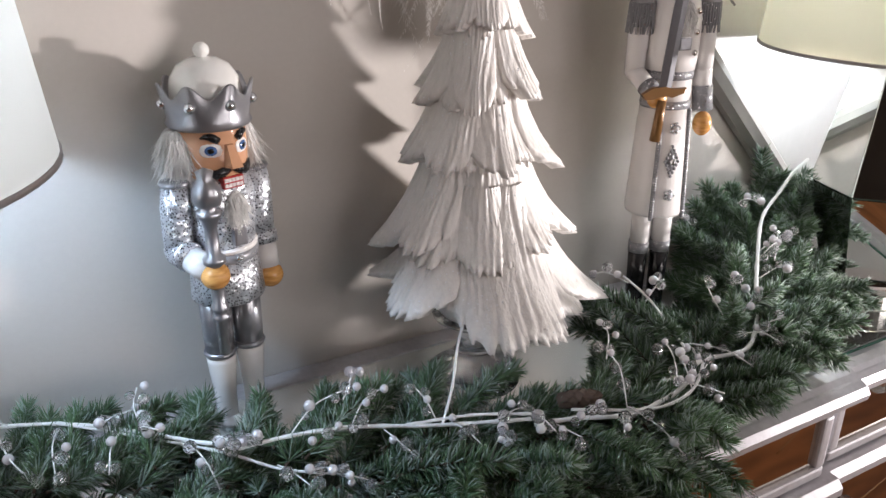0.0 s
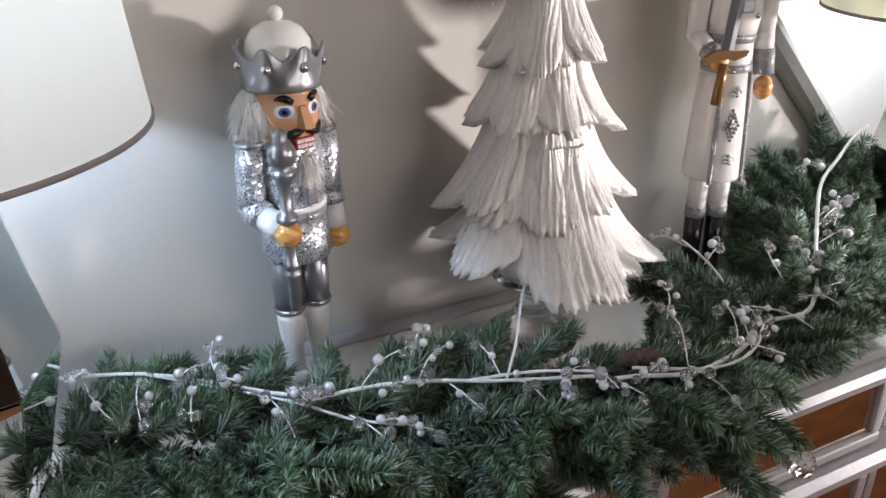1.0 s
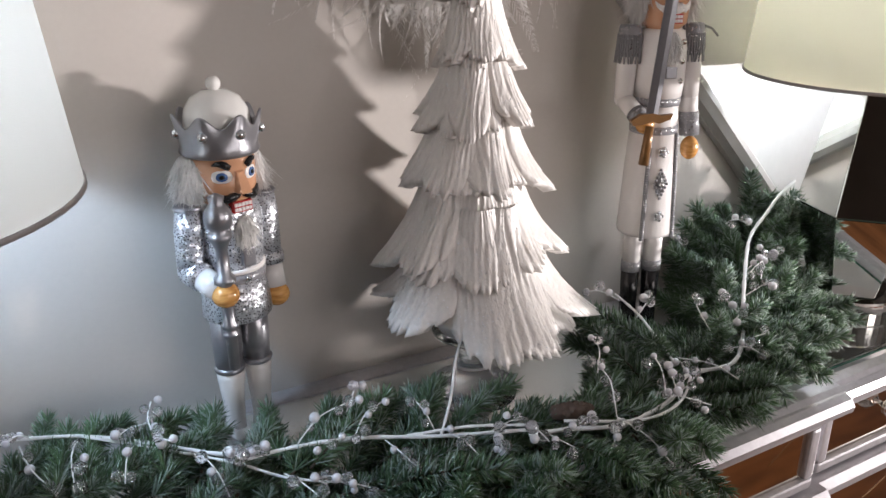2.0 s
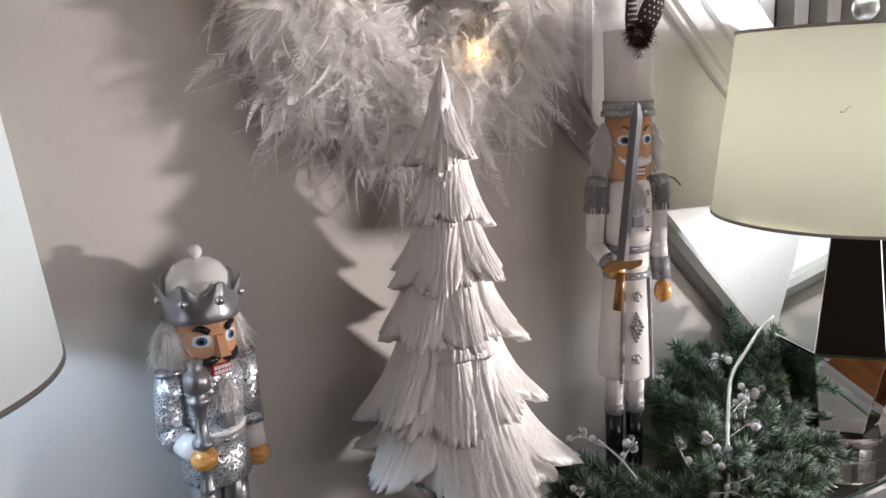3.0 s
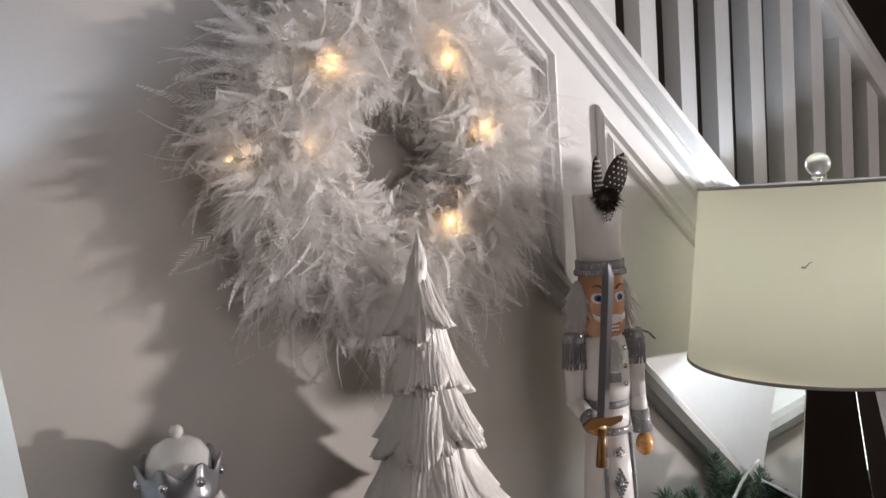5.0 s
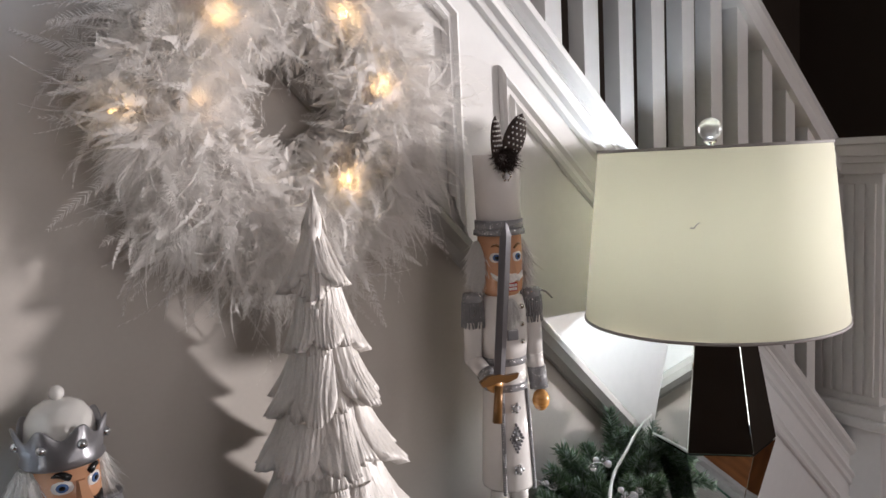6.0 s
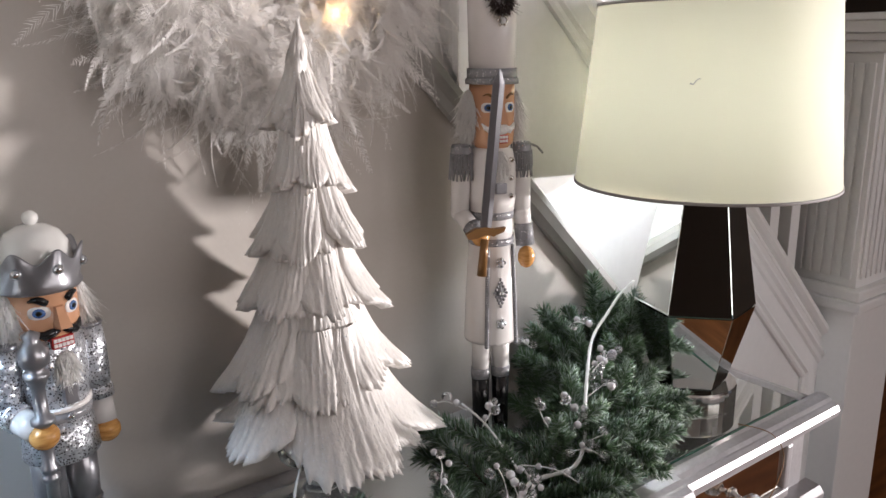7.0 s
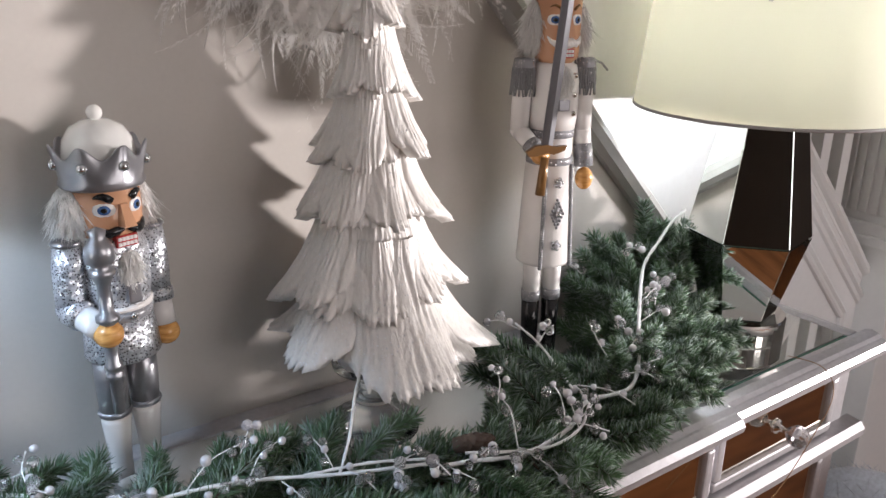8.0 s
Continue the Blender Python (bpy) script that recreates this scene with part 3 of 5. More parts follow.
for x0, x1, fr in ((DX0 + 0.005, BX0 - 0.001, DF), (BX0, BX1, BF), (BX1 + 0.001, DX1 - 0.01, DF)):
    b = Build().prism([(fr + 0.036, LEDGE - 0.012), (fr + 0.012, LEDGE - 0.01), (fr + 0.004, LEDGE - 0.002), (fr + 0.004, LEDGE + 0.008), (fr + 0.012, LEDGE + 0.018), (fr + 0.036, LEDGE + 0.02)], x0, x1, "silver", axis=0)
    part("ledge", b, sb)
for x in (DX0 + 0.06, DX1 - 0.06):
    for y in (-0.05, DF + 0.07):
        part("leg", Build().lathe([(0.014, 0), (0.022, 0.03), (0.028, 0.1), (0.028, 0.11)], "silver", pose(x, y, -0.012), 16), sb)


# ---- lamps ----
def table_lamp(x, y, turn, shade_mat, label):
    t = thing("table_lamp", pose(x, y, TOP), label, "lamp", "pair of table lamps")
    part("base", Build().lathe([(0.0, 0.0), (0.069, 0.0), (0.071, 0.002), (0.071, 0.031), (0.069, 0.034), (0.0, 0.034)], "chrome", None, 48, False), t, "round polished metal base")
    levels = [(0.055, 0.034), (0.088, 0.156), (0.052, 0.36)]
    rot = pose(0, 0, 0, 0, 0, turn)
    part("core", Build().lathe([(0.0, 0.036), (0.051, 0.036), (0.084, 0.156), (0.048, 0.358), (0, 0.358)], "bevel_edge", rot, 6, False), t, "pale green bevelled glass edges")
    for (r0, z0), (r1, z1) in zip(levels, levels[1:]):
        for k in range(6):
            a0, a1 = radians(60 * k), radians(60 * k + 60)
            g = 0.015
            q = [Vector((r * math.cos(a), r * math.sin(a), z)) for r, z, a in ((r0, z0 + 0.0015, a0 + g * 0.055 / r0), (r0, z0 + 0.0015, a1 - g * 0.055 / r0), (r1, z1 - 0.0015, a1 - g * 0.055 / r1), (r1, z1 - 0.0015, a0 + g * 0.055 / r1))]
            nrm = (q[1] - q[0]).cross(q[3] - q[0]).normalized()
            inset = [p - nrm * 0.004 for p in q]
            b = Build().add([*q, *inset], [(0, 1, 2, 3), (7, 6, 5, 4), (0, 4, 5, 1), (1, 5, 6, 2), (2, 6, 7, 3), (3, 7, 4, 0)], "mirror", rot, False)
            part("mirror_facet", b, t)
    part("neck", Build().lathe([(0.0, 0.358), (0.03, 0.358), (0.03, 0.366), (0.012, 0.37), (0.012, 0.41), (0.0, 0.41)], "chrome", None, 20), t)
    sh = Build()
    z0, z1, r0, r1 = 0.340, 0.586, 0.183, 0.159
    seg, nz = 64, 6
    verts = [((r0 + (r1 - r0) * i / nz) * math.cos(2 * math.pi * j / seg), (r0 + (r1 - r0) * i / nz) * math.sin(2 * math.pi * j / seg), z0 + (z1 - z0) * i / nz) for i in range(nz + 1) for j in range(seg)]
    sh.add(verts, [(i * seg + j, i * seg + (j + 1) % seg, (i + 1) * seg + (j + 1) % seg, (i + 1) * seg + j) for i in range(nz) for j in range(seg)], shade_mat)
    shade = part("shade", sh, t, "drum shade of pale woven fabric")
    for r, z in ((r0, z0), (r1, z1)):
        part("rim", Build().lathe([(r - 0.002, z - 0.002), (r + 0.0015, z - 0.002), (r + 0.0015, z + 0.002), (r - 0.002, z + 0.002), (r - 0.002, z - 0.002)], "rim", None, 64, caps=False), shade, "thin grey edge")
    sp = Build()
    for k in range(3):
        a = radians(120 * k + 20)
        sp.tube([(0, 0, z1 - 0.012), (r1 * 0.98 * math.cos(a), r1 * 0.98 * math.sin(a), z1 - 0.004)], 0.0015, "chrome", 6)
    part("spider", sp, shade)
    if shade_mat == "shade_cream":
        pts = [(0.1696 * math.cos(radians(207 + k * 1.3)), 0.1696 * math.sin(radians(207 + k * 1.3)), 0.486 + dz) for k, dz in ((0, 0.0), (1, -0.001), (2, 0.004), (2.6, 0.006), (3.2, 0.005))]
        part("crease", Build().tube(pts, [0.0012, 0.0009, 0.0006, 0.0006, 0.0004], "rim", 5), shade, "small dark scuff on the fabric")
    fb = Build().lathe([(0, 0.575), (0.004, 0.575), (0.004, 0.59), (0.009, 0.592), (0.009, 0.595), (0.0, 0.596)], "chrome", None, 16)
    f = part("finial", fb, t)
    part("crystal_ball", Build().ball((0, 0, 0.611), 0.0165, "frosted", 24, 14), f, "clear glass ball finial")
    return t


table_lamp(*LAMPS[0], 10, "shade_white", "mirrored faceted table lamp with a white shade, switched on")
table_lamp(*LAMPS[1], 12, "shade_cream", "mirrored faceted table lamp with a cream shade, switched on")


# ---- nutcracker figures, each one mesh ----
def strands(b, mat, centre, spread, length, count, rng, down=1.0, wide=0.0011, curl=0.3, out=0.4):
    """Tufts of fine hair: thin tapering blades that fall from a shell round a centre."""
    verts, faces = [], []
    c = Vector(centre)
    for _ in range(count):
        d = Vector((rng.gauss(0, 1), rng.gauss(0, 1), rng.gauss(0, 1))).normalized()
        p = c + Vector((d.x * spread[0], d.y * spread[1], d.z * spread[2]))
        way = (d * out + Vector((rng.gauss(0, curl), rng.gauss(0, curl), -down))).normalized()
        side = way.cross(Vector((rng.gauss(0, 1), rng.gauss(0, 1), 0.1))).normalized() * wide
        l = length * rng.uniform(0.5, 1.1)
        bend = Vector((rng.gauss(0, 0.25), rng.gauss(0, 0.25), 0)) * l
        i = len(verts)
        verts += [p - side, p + side, p + way * l * 0.5 + bend * 0.4 + side, p + way * l * 0.5 + bend * 0.4 - side, p + way * l + bend]
        faces += [(i, i + 1, i + 2, i + 3), (i + 3, i + 2, i + 4)]
    b.add(verts, faces, mat)


def braid(b, pts, r, mat, bumps):
    """A twisted cord: a row of small slanted beads along a line."""
    pts = [Vector(p) for p in pts]
    total = sum((q - p).length for p, q in zip(pts, pts[1:]))
    for k in range(bumps):
        d, i = total * (k + 0.5) / bumps, 0
        while i < len(pts) - 2 and d > (pts[i + 1] - pts[i]).length:
            d -= (pts[i + 1] - pts[i]).length
            i += 1
        p = pts[i].lerp(pts[i + 1], min(1, d / (pts[i + 1] - pts[i]).length))
        b.ball(p, r, mat, 6, 4)


def on_round(r, a, z):
    """A point on a round body: a degrees to the viewer's right of the front."""
    return (r * math.sin(radians(a)), -r * math.cos(radians(a)), z)


def face(b, r, z, h, lip="paint_black", brow=1.0):
    """Painted nutcracker face on a round head: eyes, brows, nose, moustache, teeth."""
    for a in (-30, 30):
        for rr, mat, s, out in ((0.0088, "paint_white", 1.0, 0.0), (0.0050, "blue", 1.0, 0.0016), (0.0026, "paint_black", 1.0, 0.0026)):
            m = pose(0, 0, 0, 0, 0, a) @ pose(0, -r + 0.0012 - out, z + 0.62 * h)
            b.ball((0, 0, 0), rr, mat, 12, 6, (1.15, 0.22, 0.9), m)
        pts = [on_round(r + 0.0006, a + (1 if a > 0 else -1) * k, z + h * (0.80 + 0.07 * math.sin((k + 16) / 32 * math.pi)) + k * 0.00012) for k in (-14, -7, 0, 7, 15)]
        b.tube(pts, [q * brow for q in (0.0034, 0.0040, 0.0036, 0.0026, 0.0008)], "paint_black" if brow == 1.0 else "guard", 6)
        pts = [on_round(r + 0.0012, (1 if a > 0 else -1) * k, z + h * q) for k, q in ((3, 0.27), (14, 0.24), (26, 0.20), (38, 0.25), (47, 0.33))]
        b.tube(pts, [0.0024, 0.0046, 0.0046, 0.0030, 0.0008], lip, 6)
    nose = [(-0.0045, -r + 0.004, z + 0.72 * h), (0.0045, -r + 0.004, z + 0.72 * h), (0.0065, -r + 0.003, z + 0.30 * h), (-0.0065, -r + 0.003, z + 0.30 * h), (-0.0035, -r - 0.0035, z + 0.70 * h), (0.0035, -r - 0.0035, z + 0.70 * h), (0.0055, -r - 0.013, z + 0.33 * h), (-0.0055, -r - 0.013, z + 0.33 * h)]
    b.add(nose, [(0, 1, 2, 3), (4, 7, 6, 5), (0, 4, 5, 1), (1, 5, 6, 2), (2, 6, 7, 3), (3, 7, 4, 0)], "skin_wood", None, False)


def mouth(b, r, z, white_beard=True):
    b.box((-0.0105, -r - 0.002, z - 0.006), (0.0105, -r + 0.012, z + 0.005), "red", 0.001)
    for k in range(5):
        for zz in (0.0002, -0.0046):
            b.box((-0.0092 + k * 0.0038, -r - 0.0032, z + zz), (-0.0060 + k * 0.0038, -r + 0.001, z + zz + 0.0036), "paint_white", 0.0006)


def king_nutcracker():
    b, rng = Build(), random.Random(4)
    for s in (-1, 1):
        m = pose(s * 0.0165, 0, 0)
        b.lathe([(0.0, 0.0), (0.0125, 0.0), (0.0105, 0.012), (0.0115, 0.04), (0.0145, 0.075), (0.0147, 0.084), (0.0, 0.084)], "paint_white", m, 24)
        b.ball((s * 0.0165, -0.008, 0.006), 0.0125, "paint_white", 14, 8, (0.85, 1.3, 0.5))
        b.lathe([(0.0, 0.083), (0.0155, 0.083), (0.0168, 0.086), (0.0155, 0.089), (0.0, 0.089)], "paint_silver", m, 24)
        b.lathe([(0.0, 0.089), (0.0145, 0.089), (0.0155, 0.11), (0.0155, 0.16), (0.0, 0.16)], "paint_silver", m, 24)
    # skirted coat
    b.lathe([(0.0, 0.147), (0.0335, 0.146), (0.036, 0.148), (0.0345, 0.17), (0.0315, 0.190), (0.0, 0.191)], "sequin", None, 36)
    b.lathe([(0.0, 0.189), (0.0325, 0.189), (0.0335, 0.194), (0.0325, 0.199), (0.0, 0.199)], "braid", None, 36)
    b.lathe([(0.0, 0.1995), (0.0332, 0.1995), (0.0332, 0.204), (0.0, 0.204)], "paint_white", None, 36)
    b.lathe([(0.0, 0.204), (0.031, 0.204), (0.033, 0.225), (0.034, 0.255), (0.030, 0.270), (0.014, 0.275), (0.0, 0.275)], "sequin", None, 36)
    b.ball(on_round(0.0345, -4, 0.195), 0.0035, "gem", 8, 6)
    # dark back lever and white beard
    b.box((-0.007, -0.0375, 0.208), (0.007, -0.03, 0.228), "paint_silver", 0.002)
    b.ball((0, -0.030, 0.240), 0.011, "hair", 14, 8, (0.95, 0.7, 1.75))
    strands(b, "hair", (0, -0.033, 0.247), (0.010, 0.006, 0.014), 0.014, 1500, rng, 1.6, 0.0004, 0.15, 0.12)
    # arms
    for s in (-1, 1):
        sh = Vector((s * 0.041, 0, 0.266))
        b.ball(sh + Vector((0, 0, 0.004)), 0.0145, "paint_silver", 16, 6, (1, 1, 0.35))
        elbow = Vector((s * 0.044, 0.002, 0.205)) if s < 0 else Vector((s * 0.043, 0, 0.20))
        b.tube([sh, sh.lerp(elbow, 0.3), sh.lerp(elbow, 0.7), elbow], [0.0128, 0.0146, 0.0140, 0.0132], "sequin", 20)
        b.ball(elbow, 0.0140, "sequin", 16, 10)
        if s < 0:
            hand = Vector((-0.0320, -0.040, 0.188))
            b.tube([elbow, elbow.lerp(hand, 0.35)], [0.015, 0.0145], "sequin", 20)
            b.tube([elbow.lerp(hand, 0.35), elbow.lerp(hand, 0.85)], [0.0125, 0.012], "paint_white", 20)
        else:
            hand = Vector((0.0425, -0.010, 0.156))
            b.tube([elbow, elbow.lerp(hand, 0.25)], [0.015, 0.0145], "sequin", 20)
            b.tube([elbow.lerp(hand, 0.25), elbow.lerp(hand, 0.8)], [0.0118, 0.0118], "paint_white", 20)
        b.ball(hand, 0.0135, "hand_wood", 20, 12, (1, 1, 0.95))
    # sceptre
    m = pose(-0.0320, -0.0415, 0.004)
    b.lathe([(0.0, 0.100), (0.0055, 0.104), (0.0058, 0.138), (0.0082, 0.140), (0.0082, 0.145), (0.0058, 0.147), (0.0082, 0.150), (0.0082, 0.154), (0.0062, 0.157), (0.0062, 0.195), (0.0105, 0.198), (0.0105, 0.203), (0.0066, 0.206), (0.0058, 0.232), (0.0088, 0.240), (0.0112, 0.243), (0.0112, 0.248), (0.007, 0.250), (0.0130, 0.257), (0.0132, 0.268), (0.009, 0.275), (0.0065, 0.278), (0.008, 0.284), (0.0, 0.288)], "paint_silver", m, 24)
    # head
    b.lathe([(0.0, 0.268), (0.020, 0.268), (0.0305, 0.274), (0.0315, 0.282), (0.0315, 0.322), (0.0, 0.322)], "skin_wood", None, 36)
    face(b, 0.0315, 0.268, 0.052)
    mouth(b, 0.0315, 0.270)
    for s in (-1, 1):
        b.ball((s * 0.032, 0.008, 0.290), 0.0145, "hair", 14, 10, (0.95, 1.4, 1.9))
        strands(b, "hair", (s * 0.033, 0.006, 0.298), (0.013, 0.018, 0.021), 0.020, 4200, rng, 1.2, 0.00042, 0.2, 0.15)
    b.ball((0, 0.022, 0.290), 0.018, "hair", 14, 10, (1.5, 0.6, 1.5))
    # crown with points, stones and domed cap

    def points(i, a, r, z):
        if i in (4, 5, 6):
            k = 0.5 - 0.5 * math.cos(a * 7)
            return r + 0.0025 * k ** 2, z - 0.004 + 0.012 * k
        return r, z
    b.lathe([(0.0, 0.318), (0.0365, 0.318), (0.0385, 0.321), (0.0365, 0.326), (0.0405, 0.350), (0.0392, 0.3515), (0.0375, 0.350), (0.035, 0.325), (0.0, 0.325)], "paint_silver", pose(0, 0, 0, 0, 0, -11), 112, True, 1.0, points)
    for k in range(7):
        a = 360 / 7 * k + 360 / 14 - 11
        b.ball((0.0398 * math.cos(radians(a)), 0.0398 * math.sin(radians(a)), 0.3405), 0.0052, "gem", 8, 6)
    b.lathe([(0.0, 0.325), (0.031, 0.325), (0.0325, 0.345), (0.030, 0.360), (0.023, 0.371), (0.012, 0.377), (0.0, 0.3785)], "paint_pearl", None, 36)
    b.ball((0, 0, 0.3835), 0.0072, "paint_pearl", 18, 12)
    return b


solid("nutcracker_figure", king_nutcracker(), pose(0.272, -0.060, TOP, 0, 0, 15), "short wooden nutcracker king in silver sequin coat and grey crown", "nutcracker", "nutcracker figures")


def soldier_nutcracker():
    b, rng = Build(), random.Random(9)
    for s in (-1, 1):
        m = pose(s * 0.0145, 0, 0)
        b.ball((s * 0.0145, -0.007, 0.005), 0.012, "paint_black", 14, 8, (0.9, 1.4, 0.45))
        b.lathe([(0.0, 0.0), (0.0115, 0.0), (0.0112, 0.05), (0.0122, 0.096), (0.0, 0.096)], "paint_black", m, 24)
        b.lathe([(0.0, 0.094), (0.0130, 0.094), (0.0130, 0.108), (0.0, 0.108)], "braid", m, 24)
        b.lathe([(0.0, 0.108), (0.0118, 0.108), (0.0122, 0.155), (0.0, 0.155)], "paint_white", m, 24)
    b.lathe([(0.0, 0.150), (0.0350, 0.150), (0.0362, 0.154), (0.0332, 0.22), (0.0295, 0.284), (0.0, 0.285)], "paint_white", None, 40)
    b.lathe([(0.0, 0.282), (0.0295, 0.282), (0.0300, 0.287), (0.0295, 0.292), (0.0, 0.292)], "braid", None, 40)
    b.lathe([(0.0, 0.291), (0.0275, 0.291), (0.0285, 0.30), (0.0275, 0.318), (0.0, 0.319)], "paint_white", None, 40)
    b.lathe([(0.0, 0.317), (0.0290, 0.317), (0.0295, 0.322), (0.0290, 0.327), (0.0, 0.327)], "braid", None, 40)
    b.lathe([(0.0, 0.326), (0.0295, 0.327), (0.0315, 0.345), (0.0310, 0.385), (0.027, 0.405), (0.014, 0.412), (0.0, 0.412)], "paint_white", None, 40)
    for a in (-30, 42):
        braid(b, [on_round(0.0306, a, 0.282), on_round(0.0340, a, 0.22), on_round(0.0374, a, 0.148)], 0.0034, "braid", 42)
    for z in (0.262, 0.180):
        for k in range(5):
            b.ball((0.0048 * math.cos(1.257 * k), -0.0325 - 0.045 * (0.262 - z), z + 0.0048 * math.sin(1.257 * k)), 0.0028, "gem", 8, 5)
        b.ball((0, -0.036 - 0.045 * (0.262 - z), z), 0.0032, "pearl", 10, 6)
    for q in range(4):
        for k in range(4):
            u = k / 4
            px, pz = [(0.0085 * u, 0.018 * (1 - u)), (0.0085 * (1 - u), -0.018 * u), (-0.0085 * u, -0.018 * (1 - u)), (-0.0085 * (1 - u), 0.018 * u)][q]
            b.ball((px, -0.0342 + 0.045 * pz, 0.222 + pz), 0.0022, "braid", 6, 4)
    b.add([(0, -0.0328, 0.238), (0.0075, -0.0332, 0.222), (0, -0.0345, 0.206), (-0.0075, -0.0332, 0.222), (0, -0.0362, 0.222)], [(0, 1, 4), (1, 2, 4), (2, 3, 4), (3, 0, 4)], "braid", None, False)
    b.ball((0, -0.0367, 0.222), 0.0042, "gem", 10, 6)
    for a, zz in ((-28, (0.348, 0.368)), (28, (0.348, 0.371, 0.394))):
        for z in zz:
            b.ball(on_round(0.0318, a, z), 0.0036, "chrome", 12, 8)
    # beard, lever
    b.box((-0.0075, -0.0345, 0.352), (0.0075, -0.02, 0.366), "paint_silver", 0.0015)
    b.ball((0, -0.029, 0.384), 0.010, "hair", 14, 8, (0.95, 0.6, 1.9))
    strands(b, "hair", (0, -0.031, 0.392), (0.009, 0.005, 0.014), 0.014, 1300, rng, 1.6, 0.0004, 0.15, 0.12)
    # arms
    for s in (-1, 1):
        sh = Vector((s * 0.041, 0, 0.402))
        el = Vector((s * 0.0435, 0, 0.325))
        b.tube([sh, sh.lerp(el, 0.5), el], [0.0115, 0.0122, 0.0115], "paint_white", 20)
        b.ball(el, 0.0116, "paint_white", 16, 10)
        b.lathe([(0.0, 0.372), (0.0128, 0.376), (0.0138, 0.380), (0.0136, 0.408), (0.012, 0.4125), (0.0, 0.413)], "braid", pose(s * 0.041, 0, 0), 24)
        for k in range(30):
            a = 2 * math.pi * k / 30
            c = Vector((s * 0.041 + 0.0138 * math.cos(a), 0.0138 * math.sin(a), 0.402))
            b.tube([c, c + Vector((0.001 * math.cos(a), 0.001 * math.sin(a), -0.018)), c + Vector((0.0025 * math.cos(a + k), 0.0025 * math.sin(a + k), -0.034))], 0.0011, "braid", 5)
        hand = Vector((-0.030, -0.038, 0.300)) if s < 0 else Vector((0.0475, -0.008, 0.260))
        if s < 0:
            b.tube([el, el.lerp(hand, 0.6)], [0.0112, 0.0105], "paint_white", 20)
            b.tube([el.lerp(hand, 0.55), el.lerp(hand, 0.85)], [0.0118, 0.0118], "braid", 20)
        else:
            b.tube([el, el.lerp(hand, 0.35)], [0.0112, 0.011], "paint_white", 20)
            b.tube([el.lerp(hand, 0.3), el.lerp(hand, 0.75)], [0.0122, 0.0122], "braid", 20)
        b.ball(hand, 0.0115, "hand_wood", 18, 12, (1, 1, 1.0 if s < 0 else 1.3))
    braid(b, [(0.045, -0.006, 0.412), (0.058, -0.012, 0.407), (0.066, -0.014, 0.398)], 0.0016, "braid", 14)
    # sword: handle, guard, blade leaning to the head
    m = Matrix.Translation((-0.029, -0.050, 0.300)) @ pose(0, 0, 0, 1, 4.5, 0)
    b.lathe([(0.0, -0.048), (0.0062, -0.047), (0.0055, -0.02), (0.005, 0.0), (0.0, 0.0)], "guard", m, 16)
    b.prism([(-0.026, 0.006), (-0.022, 0.0), (-0.01, 0.002), (0.0, 0.006), (0.01, 0.004), (0.024, 0.010), (0.026, 0.016), (0.012, 0.014), (0.0, 0.016), (-0.014, 0.014)], -0.003, 0.003, "guard", m)
    bl = [(-0.0075, 0.013), (0.0075, 0.013), (0.0085, 0.19), (0.004, 0.202), (0.0, 0.207), (-0.0065, 0.192)]
    n = len(bl)
    b.add([(x, -0.0008, z) for x, z in bl] + [(x, 0.0008, z) for x, z in bl] + [(0.001, -0.0026, 0.013), (0.001, -0.0026, 0.19)], [(0, n * 2, n * 2 + 1, 5), (n * 2, 1, 2, n * 2 + 1), (n * 2 + 1, 2, 3, 4), (n * 2 + 1, 4, 5), tuple(range(2 * n - 1, n - 1, -1))] + [(i, (i + 1) % n, (i + 1) % n + n, i + n) for i in range(n)], "paint_silver", m, False)
    # head and tall hat
    b.lathe([(0.0, 0.405), (0.018, 0.405), (0.0275, 0.414), (0.0285, 0.425), (0.0285, 0.497), (0.0, 0.497)], "skin_wood", None, 36)
    face(b, 0.0285, 0.418, 0.066, "hair", 0.45)
    b.ball((0.0, -0.0295, 0.432), 0.009, "hair", 12, 8, (1.3, 0.5, 0.7))
    mouth(b, 0.0285, 0.421)
    b.lathe([(0.0, 0.488), (0.0335, 0.487), (0.0335, 0.493), (0.0305, 0.495), (0.0, 0.495)], "braid", None, 36)
    b.lathe([(0.0, 0.494), (0.0315, 0.494), (0.0315, 0.506), (0.0, 0.506)], "braid", None, 36)
    b.lathe([(0.0, 0.505), (0.0290, 0.505), (0.0300, 0.55), (0.0310, 0.588), (0.0300, 0.590), (0.0, 0.590)], "paint_white", None, 40)
    for k in range(6):
        b.ball((0.0052 * math.cos(1.05 * k), -0.0315, 0.562 + 0.0052 * math.sin(1.05 * k)), 0.0026, "chrome", 8, 5)
    b.ball((0, -0.0345, 0.562), 0.0035, "pearl", 10, 6)
    strands(b, "spot", (0, -0.031, 0.585), (0.011, 0.004, 0.012), 0.012, 1100, rng, 0.6, 0.0004, 0.5, 0.6)
    # two spotted plumes
    for lean, wide, tall in ((20, 0.0145, 0.060), (-3, 0.0075, 0.054)):
        mm = Matrix.Translation((0.004 if lean > 0 else -0.010, -0.026, 0.583)) @ pose(0, 0, 0, 6, lean, 0)
        g = [(math.sin(math.pi * min(1, 0.12 + 0.88 * k / 9)) ** 0.55 * wide if k < 9 else 0.0, tall * k / 9) for k in range(10)]
